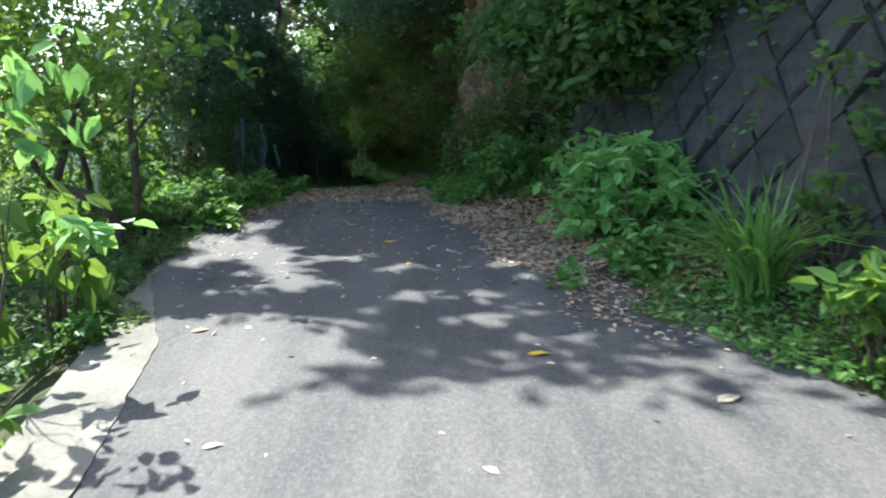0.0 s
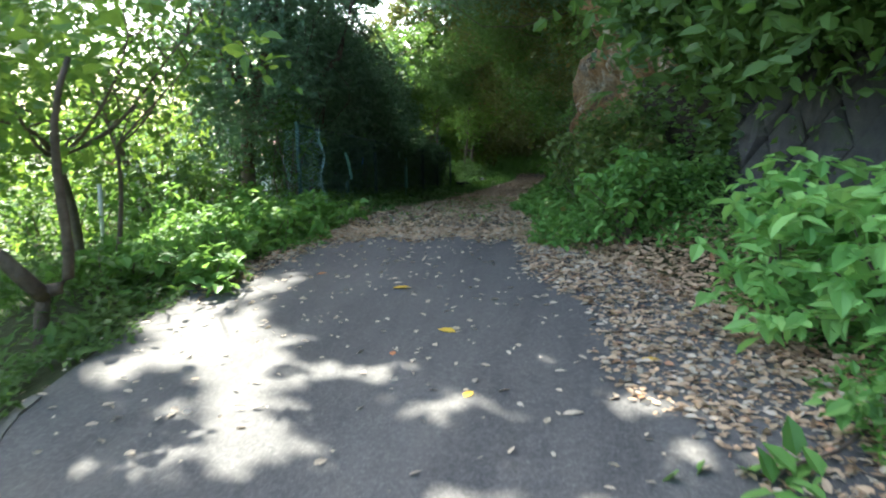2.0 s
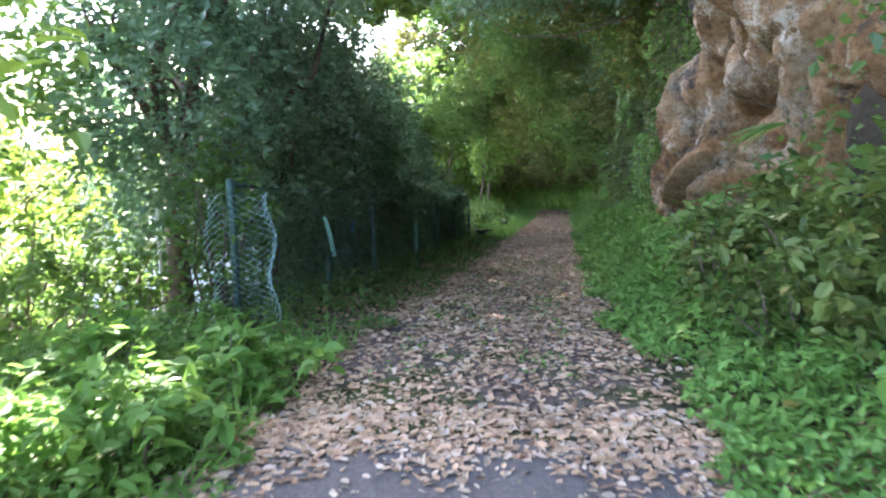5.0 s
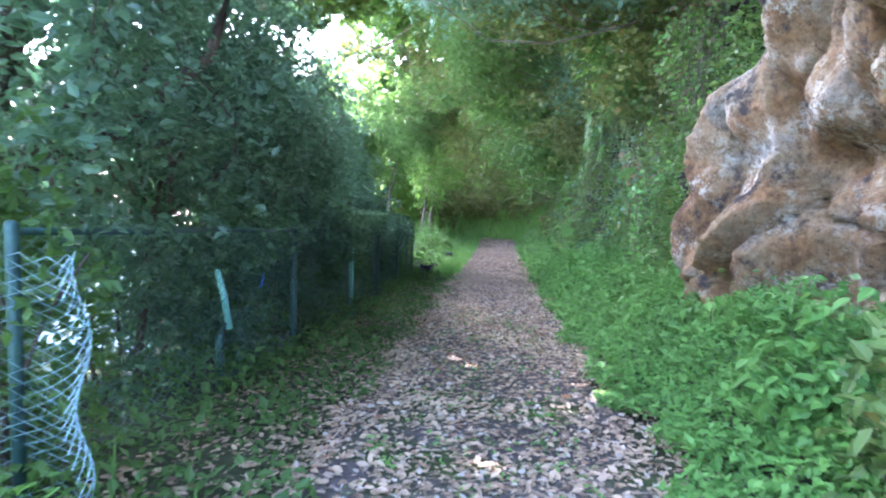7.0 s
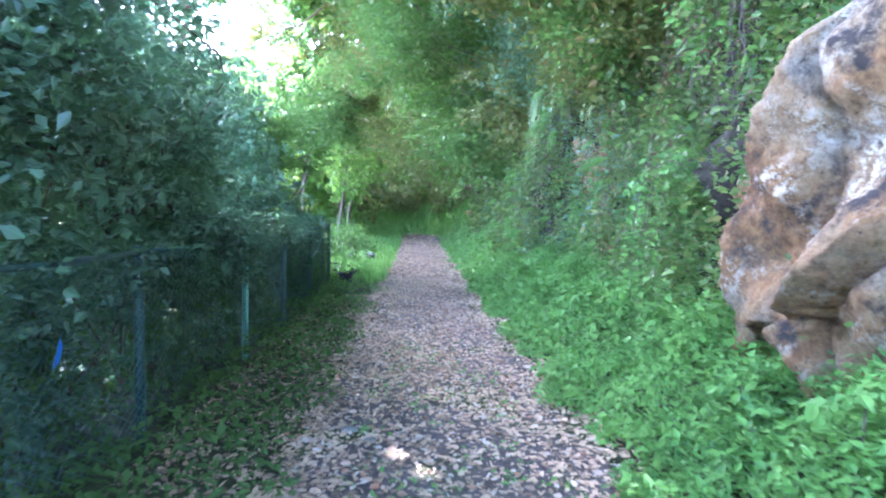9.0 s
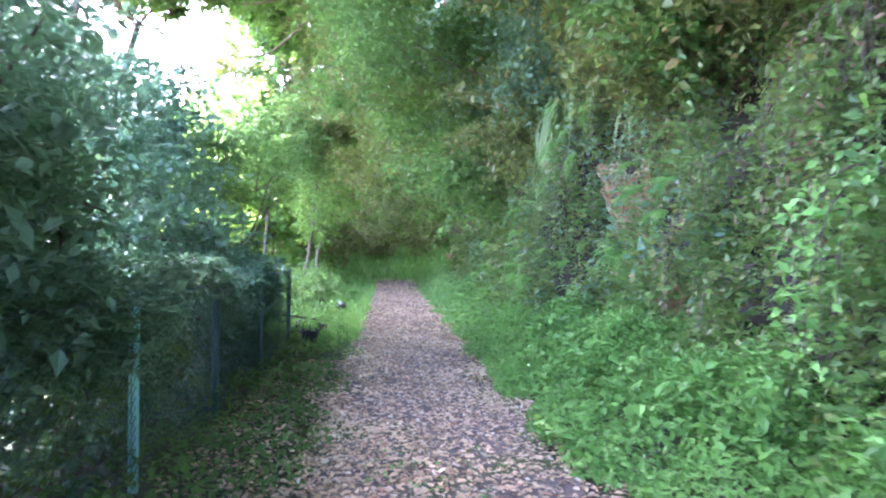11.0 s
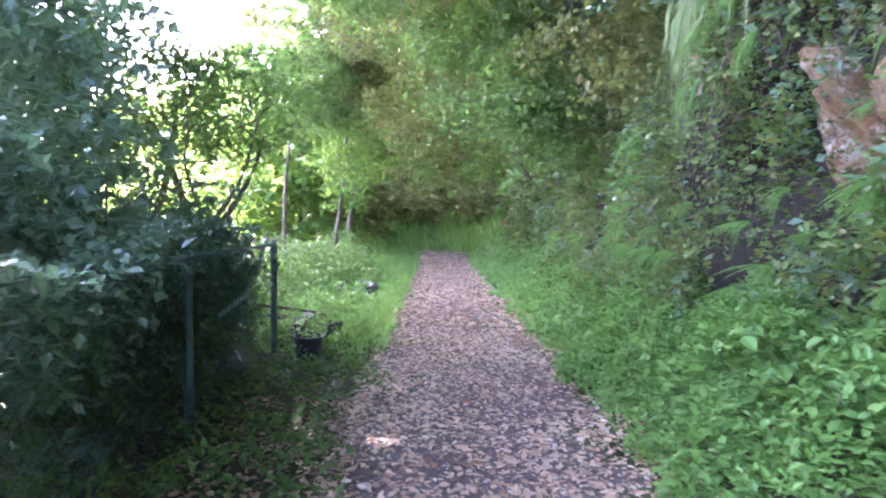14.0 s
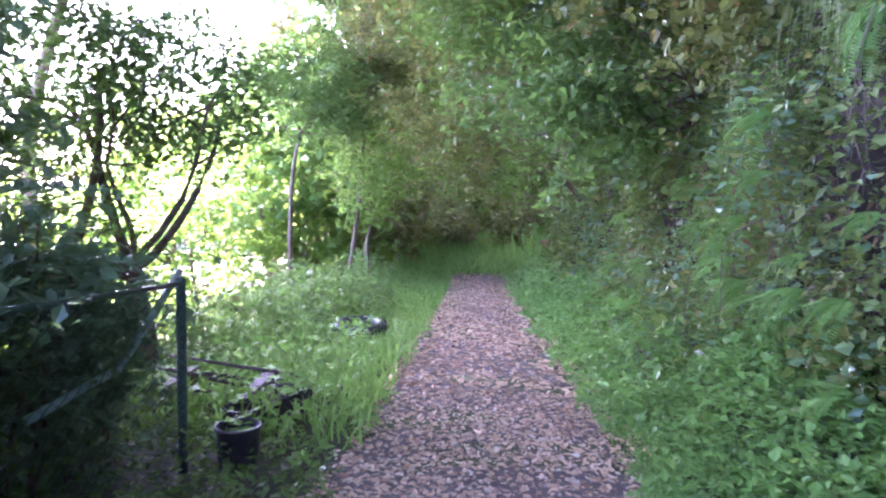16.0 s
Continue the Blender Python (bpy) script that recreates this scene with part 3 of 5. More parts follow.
def bare(y, h):
    """1 where rock or masonry shows."""
    b = smooth(1.05, 0.8, np.hypot((y - 15.4) / 3.2, (h - 2.6) / 2.4)) * smooth(0.35, -0.15, y - 17.8 + 0.5 * np.maximum(h - 1.2, 0))
    b = np.maximum(b, 0.8 * smooth(1.1, 0.6, np.hypot((y - 21.6) / 2.4, (h - 4.7) / 1.6)))
    b = np.maximum(b, smooth(1.1, 0.7, np.hypot((y - 25.2) / 0.75, (h - 2.2) / 0.75)))
    b = np.maximum(b, smooth(1.1, 0.7, np.hypot((y - 22.6) / 0.6, (h - 0.9) / 0.4)))
    b = np.maximum(b, 0.75 * smooth(1.1, 0.6, np.hypot((y - 11.6) / 1.0, (h - 2.4) / 1.2)))
    low = np.interp(y, (3, 5.5, 7.0, 9.2, 10.2), (4.2, 3.0, 2.0, 1.6, 0.6))
    return np.maximum(b, 0.94 * smooth(10.3, 9.6, y) * smooth(low + 0.7, low - 0.5, h - 0.3 * np.sin(3 * y)))


def rock_near(y, h):
    return 1 - smooth(1.3, 0.9, np.hypot((y - 15.6) / 3.2, (h - 2.6) / 2.6))


def patchy(y, h):
    return (rng.random(len(y)) < 0.03 + smooth(-0.2, 0.35, ripple(y * 1.3, h * 1.6) + 0.6 * ripple(y * 3.1 + 1, h * 2.2) + 0.2)) & (rng.random(len(y)) > bare(y, h))


OUT = np.array([-1.0, 0, 0.15])
for y0, y1, n, per, size, m in ((0, 10, 500, 26, 0.10, LEAF_DARK), (5.5, 10.5, 900, 26, 0.09, LEAF_MID), (10, 16, 700, 30, 0.075, LEAF_MID), (14, 22, 900, 30, 0.066, LEAF_IVY), (16, 24, 500, 30, 0.068, LEAF_MID), (21, 29, 1000, 26, 0.064, LEAF_IVY), (20, 36, 500, 22, 0.064, LEAF_OLIVE), (22, 38, 650, 22, 0.068, LEAF_MID), (29, 38, 900, 17, 0.105, LEAF_IVY), (22, 40, 650, 18, 0.09, LEAF_DARK), (38, 54, 560, 20, 0.15, LEAF_IVY)):
    c = bank_points(y0, y1, 0.2, 7.5, n * 2, patchy)
    p = c[:, None, :] + rng.normal(size=(len(c), per, 3)) * np.array([0.08, 0.14, 0.16]) * (1 + size * 4)
    p = p.reshape(-1, 3)
    tagged(foliage("ivy", KITE, p, size, m, out=np.broadcast_to(OUT, p.shape), up=0.3), "green creepers hanging in tufts on the bank", "ivy", kind="stuff")


def low_cover(name, y0, y1, near, far, n, size, material, label, side, high=0.35, shape=KITE):
    """Herbs along an edge. side 1: uphill, -1: downhill; from near to far metres off the edge."""
    y = rng.uniform(y0, y1, n)
    d = near + (far - near) * rng.random(n) ** 0.9 + 0.12 * np.sin(y * 2.3) + 0.08 * np.sin(y * 6.1)
    x = np.interp(y, EDGE_Y, EDGE_R) + d if side > 0 else np.interp(y, EDGE_Y, EDGE_L) - d
    top = high * (0.3 + 0.7 * smooth(near, near + 0.8, d)) * (0.8 + 0.7 * ripple(x * 1.9, y * 1.9))
    z = ground_z(x, y) + np.maximum(0.02, top * rng.random(n) ** 0.45)
    return tagged(foliage(name, shape, np.stack([x, y, z], -1), size, material, up=0.82, droop=0.1), label, "groundcover", kind="stuff")


low_cover("groundcover", 9.5, 20, 0.0, 1.35, 44000, 0.056, LEAF_HERB, "fresh green herbs along the foot of the bank", 1, 0.5)
low_cover("groundcover", 20, 29, 0.0, 1.5, 40000, 0.058, LEAF_HERB, "fresh green herbs along the foot of the bank", 1, 0.55)
low_cover("groundcover", 29, 50, 0.0, 1.4, 14000, 0.095, LEAF_HERB, "fresh green herbs along the foot of the bank", 1, 0.45)
low_cover("groundcover", 1.5, 6.6, 0.02, 0.8, 6500, 0.05, LEAF_HERB, "fresh green herbs along the foot of the wall", 1, 0.22)
low_cover("groundcover", 6.5, 10, 0.45, 1.0, 3000, 0.06, LEAF_HERB, "fresh green herbs along the foot of the wall", 1, 0.3)
low_cover("groundcover", 10.5, 28, 0.0, 1.7, 12000, 0.06, LEAF_MID, "dark green herbs along the fence", -1, 0.26)
low_cover("groundcover", 27.5, 52, 0.0, 4.0, 26000, 0.085, LEAF_GRASS, "bright green weeds beside the path", -1, 0.4)
low_cover("groundcover", 0, 8.5, 0.1, 3.5, 12000, 0.07, LEAF_MID, "weeds and herbs below the kerb", -1, 0.55)
low_cover("groundcover", 8.2, 12.5, 0.0, 2.6, 12000, 0.065, LEAF_GRASS, "sunlit weeds beside the lane", -1, 0.26)


def blades(name, y0, y1, near, far, n, size, material, label, side):
    y = rng.uniform(y0, y1, n)
    d = near + (far - near) * rng.random(n)
    x = np.interp(y, EDGE_Y, EDGE_R) + d if side > 0 else np.interp(y, EDGE_Y, EDGE_L) - d
    p = np.stack([x, y, ground_z(x, y) - 0.03], -1)
    axis = rng.normal(size=(n, 3)) * np.array([0.45, 0.45, 0.1]) + np.array([0, 0, 1.0])
    normal = rng.normal(size=(n, 3)) * np.array([1, 1, 0.2])
    v, f = leaf_cloud(BLADE, p, axis, normal, size * rng.uniform(0.5, 1.3, n))
    return tagged(mesh_object(name, v, f, material), label, "grass", kind="stuff")


low_cover("groundcover", 4.3, 8.6, -0.06, 0.5, 4200, 0.05, LEAF_MID, "low weeds along the broken edge of the lane", -1, 0.2)

blades("grass", 25, 50, 0.0, 0.7, 4500, 0.2, LEAF_GRASS, "fresh grass along the foot of the bank", 1)
blades("grass", 28, 52, -0.05, 2.5, 10000, 0.3, LEAF_GRASS, "fresh grass beside the path", -1)
blades("grass", 8.3, 13, 0.0, 1.8, 900, 0.25, LEAF_GRASS, "sunlit grass beside the lane", -1)
n = 9000
gx, gy = rng.uniform(-9, 4, n), rng.uniform(48.5, 56, n)
v, f = leaf_cloud(BLADE, np.stack([gx, gy, ground_z(gx, gy) - 0.03], -1), rng.normal(size=(n, 3)) * 0.4 + np.array([0, 0, 1.0]), rng.normal(size=(n, 3)), rng.uniform(0.3, 0.7, n))
tagged(mesh_object("grass", v, f, LEAF_GRASS), "tall sunlit grass where the path ends", "grass", kind="stuff")


# ---- fallen leaves ----
def litter(name, n, y0, y1, pick, size, material, label, shape=CURL):
    y = rng.uniform(y0, y1, n)
    l, r = np.interp(y, EDGE_Y, EDGE_L) - 0.1, np.interp(y, EDGE_Y, EDGE_R) + 0.25
    u = rng.random(n)
    x = l + (r - l) * u
    k = pick(x, y, u)
    x, y = x[k], y[k]
    z = np.maximum(ground_z(x, y), profile(y)) + 0.012 + 0.012 * rng.random(len(x))
    axis = rng.normal(size=(len(x), 3)) * np.array([1, 1, 0.1])
    normal = rng.normal(size=(len(x), 3)) * 0.36 + np.array([0, 0, 1.0])
    v, f = leaf_cloud(shape, np.stack([x, y, z], -1), axis, normal, size * rng.uniform(0.5, 1.3, len(x)))
    return tagged(mesh_object(name, v, f, material), label, "leaf litter", kind="stuff")


def on_path(x, y, u):
    return rng.random(len(x)) < 0.8 + 0.5 * ripple(x * 1.3, y * 0.9) - 0.5 * smooth(0.05, 0.0, np.minimum(u, 1 - u))


def drift(x, y, u):
    side = np.maximum(smooth(0.77, 0.83, u + 0.03 * np.sin(y * 3) + 0.03 * smooth(5, 9, y) - 0.06 * smooth(5.5, 3, y)), 0.9 * smooth(0.15, 0.06, u) * smooth(7.6, 8.6, y))
    return rng.random(len(x)) < np.maximum(side * smooth(3.6, 7, y), smooth(10.0, 10.7, y + 1.3 * np.abs(u - 0.5) ** 2 + 0.15 * np.sin(9 * x)))


litter("leaf_litter", 33000, 10.4, 30, on_path, 0.054, LEAF_DRY, "brown fallen leaves covering the path")
litter("leaf_litter", 6000, 10.4, 30, on_path, 0.05, LEAF_PALE, "pale fallen leaves among brown ones on the path")
litter("leaf_litter", 13000, 30, 49, on_path, 0.085, LEAF_DRY, "brown fallen leaves covering the path")
litter("leaf_litter", 30000, 1.0, 11, drift, 0.055, LEAF_DRY, "brown fallen leaves drifted along the edge of the asphalt")
litter("leaf_litter", 12000, 1.0, 11, drift, 0.055, LEAF_PALE, "pale dry leaves drifted along the edge of the asphalt")
litter("leaf_litter", 2600, 1.0, 10.6, lambda x, y, u: rng.random(len(x)) < 0.03 + 0.5 * smooth(3, 9, y), 0.052, LEAF_PALE, "small pale fallen leaves scattered over the asphalt")


n = 9000
y = rng.uniform(5.2, 10.6, n)
x = np.interp(y, EDGE_Y, EDGE_R) + rng.uniform(0.1, 0.95, n)
axis = rng.normal(size=(n, 3)) * np.array([1, 1, 0.15])
v, f = leaf_cloud(CURL, np.stack([x, y, ground_z(x, y) + 0.015 * rng.random(n)], -1), axis, rng.normal(size=(n, 3)) * 0.25 + np.array([-0.3, 0, 1.0]), 0.06 * rng.uniform(0.5, 1.3, n))
tagged(mesh_object("leaf_litter", v, f, LEAF_DRY), "brown fallen leaves heaped at the foot of the wall", "leaf litter", kind="stuff")


n = 7000
y = rng.uniform(10.8, 26, n)
x = np.interp(y, EDGE_Y, EDGE_L) + 0.1 - 1.0 * rng.random(n) ** 1.4
v, f = leaf_cloud(CURL, np.stack([x, y, ground_z(x, y) - 0.01 + 0.02 * rng.random(n)], -1), rng.normal(size=(n, 3)) * np.array([1, 1, 0.15]), rng.normal(size=(n, 3)) * 0.3 + np.array([0, 0, 1.0]), 0.054 * rng.uniform(0.5, 1.3, n))
tagged(mesh_object("leaf_litter", v, f, LEAF_DRY), "brown fallen leaves strewn between path and fence", "leaf litter", kind="stuff")


def single_leaf(x, y, size, turn, material, label):
    axis = np.array([[math.cos(turn), math.sin(turn), 0.02]])
    v, f = leaf_cloud(CURL, np.array([[0.0, 0, 0]]), axis, np.array([[0.1, -0.1, 1.0]]), size)
    ob = mesh_object("fallen_leaf", v, f, material)
    ob.location = (x, y, float(profile(y)) + 0.013)
    return tagged(ob, label, "fallen leaf", "fallen leaves on the asphalt")


for x, y, s, a, m, w in ((-1.05, 8.33, 0.14, 0.1, LEAF_YELLOW, "yellow"), (-0.46, 7.33, 0.12, 2.9, LEAF_YELLOW, "yellow"), (-0.3, 6.35, 0.09, 1.2, LEAF_YELLOW, "yellow"), (0.55, 6.9, 0.11, 0.4, LEAF_YELLOW, "yellow"), (-1.75, 8.75, 0.09, 0.2, LEAF_ORANGE, "orange"), (-0.75, 6.9, 0.07, 1.8, LEAF_ORANGE, "orange"), (0.45, 4.1, 0.13, 0.1, LEAF_YELLOW, "dull yellow"), (-1.55, 4.6, 0.12, 0.5, LEAF_ORANGE, "orange brown"), (1.25, 3.4, 0.15, 0.5, LEAF_PALE, "pale"), (0.2, 2.75, 0.08, 2.5, LEAF_PALE, "pale"), (-1.0, 3.0, 0.09, 0.4, LEAF_PALE, "pale"), (0.15, 6.2, 0.1, 0.3, LEAF_PALE, "pale"), (-0.5, 12.2, 0.1, 0.7, LEAF_ORANGE, "orange"), (-0.75, 15.4, 0.1, 0.7, LEAF_ORANGE, "orange")):
    single_leaf(x, y, s, a, m, "single " + w + " leaf lying on the ground")


# ---- seedlings on the path ----
k = 150
cx, cy = rng.uniform(-1.9, -0.7, k), rng.uniform(11.5, 21, k)
p = np.stack([cx, cy, profile(cy) + 0.03], -1)[:, None, :] + rng.normal(size=(k, 9, 3)) * np.array([0.05, 0.06, 0.012])
tagged(foliage("seedlings", KITE, p.reshape(-1, 3), 0.035, LEAF_HERB, up=0.85, droop=0.0), "tiny green seedlings sprouting between fallen leaves", "seedlings", kind="stuff")

# ---- single plants ----
def at(x, y):
    return (x, y, float(ground_z(x, y)))


shrub("bushy plant with large soft green leaves beside the wall", at(1.75, 6.8), (0.6, 0.75, 0.5), 1300, 0.115, LEAF_SOFT, OVATE, 12, up=0.8)
shrub("bushy plant with large soft green leaves beside the wall", at(1.35, 7.4), (0.35, 0.45, 0.45), 600, 0.11, LEAF_SOFT, OVATE, 8, up=0.8)
shrub("low herb with toothed leaves at the foot of the wall", at(1.5, 5.9), (0.35, 0.5, 0.22), 420, 0.08, LEAF_HERB, OVATE, 8)
shrub("yellow-green shrub with small sunlit leaves", at(2.15, 3.6), (0.4, 0.45, 0.33), 420, 0.10, LEAF_LIGHT, OVATE, 8)
shrub("yellow-green shrub with small sunlit leaves", at(2.25, 2.6), (0.4, 0.45, 0.3), 380, 0.09, LEAF_LIGHT, OVATE, 8)
shrub("thin upright shrub growing up the wall", at(2.35, 4.6), (0.3, 0.35, 0.75), 300, 0.08, LEAF_MID, OVATE, 6)
for x, y, r, h in ((0.75, 9.6, 0.4, 0.45), (0.62, 10.6, 0.45, 0.6), (0.5, 11.5, 0.45, 0.55), (0.35, 12.5, 0.42, 0.5), (0.3, 13.6, 0.4, 0.4), (0.85, 11.2, 0.4, 0.6), (0.7, 12.6, 0.35, 0.5)):
    shrub("leafy green bush at the foot of the bank", at(x, y), (r * 0.85, r, h * 0.9), 1000, 0.075, LEAF_HERB if h < 0.5 else LEAF_IVY, OVATE, 9, up=0.75, group="bushes under the bank")
for x, y, r, h in ((0.4, 20.4, 0.35, 0.3), (0.35, 24.6, 0.35, 0.32), (0.3, 22.6, 0.3, 0.25), (0.3, 13.9, 0.35, 0.25)):
    shrub("broad-leaved green herb at the foot of the bank", at(x, y), (r, r * 1.3, h), 340, 0.1, LEAF_HERB, OVATE, 7, up=0.85, group="broad-leaved herbs")
for x, y, r, h in ((0.45, 19.5, 0.35, 0.3), (0.5, 21.0, 0.4, 0.3), (0.35, 23.5, 0.35, 0.35), (0.5, 18.2, 0.4, 0.3), (0.3, 16.6, 0.35, 0.25), (0.45, 15.3, 0.3, 0.3)):
    shrub("low bushy herb under the rock", at(x, y), (r, r * 1.2, h), 700, 0.065, LEAF_HERB, OVATE, 7, up=0.75, group="herbs under the rock")
shrub("tall weed with large pale leaves beside the kerb", at(-2.4, 4.8), (0.25, 0.35, 0.62), 80, 0.17, LEAF_LIGHT, OVATE, 7, per=5, droop=0.9, up=0.5)
shrub("tall weed with large pale leaves beside the kerb", at(-2.65, 4.1), (0.35, 0.45, 1.2), 130, 0.16, LEAF_LIGHT, OVATE, 7, per=5, droop=0.9, up=0.5)
shrub("low plant with round light leaves at the kerb", at(-1.85, 2.75), (0.2, 0.25, 0.28), 60, 0.13, LEAF_LIGHT, OVATE, 5, per=5, up=0.7)
shrub("small plant beside the kerb", at(-2.15, 4.4), (0.16, 0.2, 0.14), 90, 0.07, LEAF_HERB, OVATE, 5)
for x, y, r, h in ((-2.5, 8.35, 0.35, 0.16), (-2.75, 9.3, 0.4, 0.2), (-2.6, 10.2, 0.4, 0.22), (-3.2, 9.9, 0.5, 0.25), (-2.5, 11.1, 0.4, 0.2), (-3.4, 11.2, 0.5, 0.28), (-3.1, 8.3, 0.45, 0.25), (-3.9, 10.4, 0.5, 0.3)):
    shrub("sunlit leafy weed beside the lane", at(x, y), (r, r, h), 380, 0.09, LEAF_GRASS, OVATE, 7, up=0.75, group="weeds beside the lane")


for x, y, r, h in ((-4.6, 11.6, 0.7, 0.5), (-5.2, 12.8, 0.8, 0.6), (-4.6, 13.4, 0.7, 0.6), (-5.9, 11.6, 0.8, 0.6), (-6.3, 13.2, 0.9, 0.7), (-5.5, 14.3, 0.8, 0.7), (-7.0, 15.2, 1.0, 0.8)):
    shrub("tangled green undergrowth below the lane", at(x, y), (r, r, h), 900, 0.075, LEAF_MID, OVATE, 14, group="undergrowth below the lane")


def grass_clump(label, base, n, length, material):
    root = new("grass_clump")
    root.location = base
    s = np.linspace(0, 1, 6)
    for k in range(n):
        a, lean, L = rng.uniform(0, 2 * np.pi), rng.uniform(0.25, 1.15), length * rng.uniform(0.6, 1.15)
        r = lean * L * 0.8 * s ** 1.6
        z = L * (s - 0.45 * lean * s ** 2.4)
        c = np.stack([np.cos(a) * r + rng.normal() * 0.07, np.sin(a) * r + rng.normal() * 0.07, z - 0.04], -1)
        w = 0.0125 * np.array([0.7, 1, 1, 0.85, 0.55, 0.03])
        side = np.array([-np.sin(a), np.cos(a), 0])
        v = np.concatenate([c - w[:, None] * side, c + (0, 0, -0.006), c + w[:, None] * side])
        f = [(i, i + 1, i + 7, i + 6) for i in range(5)] + [(i + 6, i + 7, i + 13, i + 12) for i in range(5)]
        mesh_object("blade", v, f, material, root, False)
    return tagged(root, label, "grass")


shrub("creeper-covered shrub at the end of the fence", at(-3.42, 13.1), (0.4, 0.45, 0.85), 1700, 0.07, LEAF_MID, KITE, 8)
grass_clump("tall clump of broad-bladed grass at the wall", at(1.95, 4.75), 130, 0.95, LEAF_HERB)
grass_clump("low clump of arching grass beside the lane", at(-2.7, 9.0), 40, 0.5, LEAF_GRASS)
grass_clump("broad-leaved grass clump at the foot of the bank", at(0.45, 29.6), 24, 0.5, LEAF_HERB)


def frond_mesh(length, drop):
    s = np.linspace(0.08, 1, 25)
    clouds = []
    line = lambda q: np.stack([q * 0, length * q * (1 - 0.25 * drop * q), length * (0.35 * q - drop * q ** 2)], -1)
    for sgn in (-1, 1):
        p = line(s)
        size = length * 0.13 * np.sin(np.pi * np.clip(s * 0.9 + 0.1, 0, 1)) ** 0.7 + 0.01
        axis = np.broadcast_to(np.array([sgn * 1.0, 0.35, -0.15]), p.shape)
        clouds.append(leaf_cloud(PINNA, p, axis, np.broadcast_to(np.array([0, 0.2, 1.0]), p.shape), size))
    q = np.linspace(0, 1, 8)
    clouds.append(tube(line(q), np.linspace(0.004, 0.0015, 8), 3))
    return join_clouds(clouds)


frond_kinds = []
for k in range(3):
    v, f = frond_mesh(0.5, (0.35, 0.6, 0.9)[k])
    ob = mesh_object("frond", v, f, LEAF_GRASS)
    frond_kinds.append(ob.data)
    bpy.data.objects.remove(ob)


def fern(label, place, n, size, facing=None, tilt=0.0):
    root = new("fern")
    root.location = place
    for k in range(n):
        a = 2 * np.pi * (k + rng.random() * 0.7) / n if facing is None else facing + rng.uniform(-0.9, 0.9)
        fr = new("frond", frond_kinds[rng.integers(3)])
        fr.parent = root
        fr.matrix_basis = Matrix.Rotation(a, 4, "Z") @ Matrix.Rotation(tilt + rng.normal() * 0.15, 4, "X") @ Matrix.Scale(size * rng.uniform(0.7, 1.2), 4)
    return tagged(root, label, "fern")


for y, h, s in ((26.2, 3.0, 0.9), (26.6, 3.5, 1.1), (27.0, 3.3, 1.1), (27.4, 3.6, 1.0), (26.8, 2.7, 1.0), (27.7, 3.0, 0.9), (26.0, 3.7, 0.9), (27.1, 3.9, 1.0), (26.5, 3.9, 1.0), (24.6, 3.6, 0.9), (23.4, 3.4, 0.9)):
    fern("fern hanging from the overgrown bank", (float(cliff_x(y, h)) - 0.45, y, float(profile(y)) + h), 8, s, math.pi / 2, -0.9)
for y, h, s in ((28.3, 1.2, 0.9), (28.9, 1.6, 0.9), (29.4, 0.9, 1.0), (30.2, 1.4, 1.0), (30.8, 0.8, 0.9), (31.5, 1.7, 1.0), (27.6, 1.9, 0.9), (28.0, 2.4, 0.9), (32.6, 1.2, 1.0), (29.8, 2.2, 1.0), (19.8, 3.6, 0.8), (20.2, 3.2, 0.8), (12.9, 1.5, 0.9)):
    fern("green fern growing on the bank", (float(cliff_x(y, h)) - 0.3, y, float(profile(y)) + h), 9, s, math.pi / 2, -0.25)
for k in range(58):
    y, h = rng.uniform(22.0, 35), rng.uniform(0.6, 3.2)
    fern("small green fern rooted in the bank", (float(cliff_x(y, h)) - 0.5, y, float(profile(y)) + h), 7, rng.uniform(0.55, 0.9), math.pi / 2, -0.35)
for x, y in ((-2.9, 10.6), (-3.6, 12.0), (-3.3, 9.2), (-2.7, 8.6), (-3.9, 11.4), (-3.0, 11.6)):
    fern("green fern growing beside the lane", at(x, y), 10, 0.95)

def strand_mesh(length):
    """One hanging fern frond: a thin stalk with leaflets on both sides."""
    q = np.linspace(0, 1, 9)
    line = lambda s: np.stack([0.04 * np.sin(4 * s), 0.16 * np.sqrt(s), 0.05 * s - length * s ** 1.3], -1)
    s = np.linspace(0.1, 0.99, 34)
    clouds = [tube(line(q), np.linspace(0.004, 0.0015, 9), 3)]
    for sgn in (-1, 1):
        axis = np.broadcast_to(np.array([sgn * 0.8, 0.25, -0.75]), (34, 3))
        clouds.append(leaf_cloud(PINNA, line(s), axis, np.broadcast_to(np.array([0, 1.0, 0.3]), (34, 3)), length * 0.085 * (1.2 - s)))
    return join_clouds(clouds)


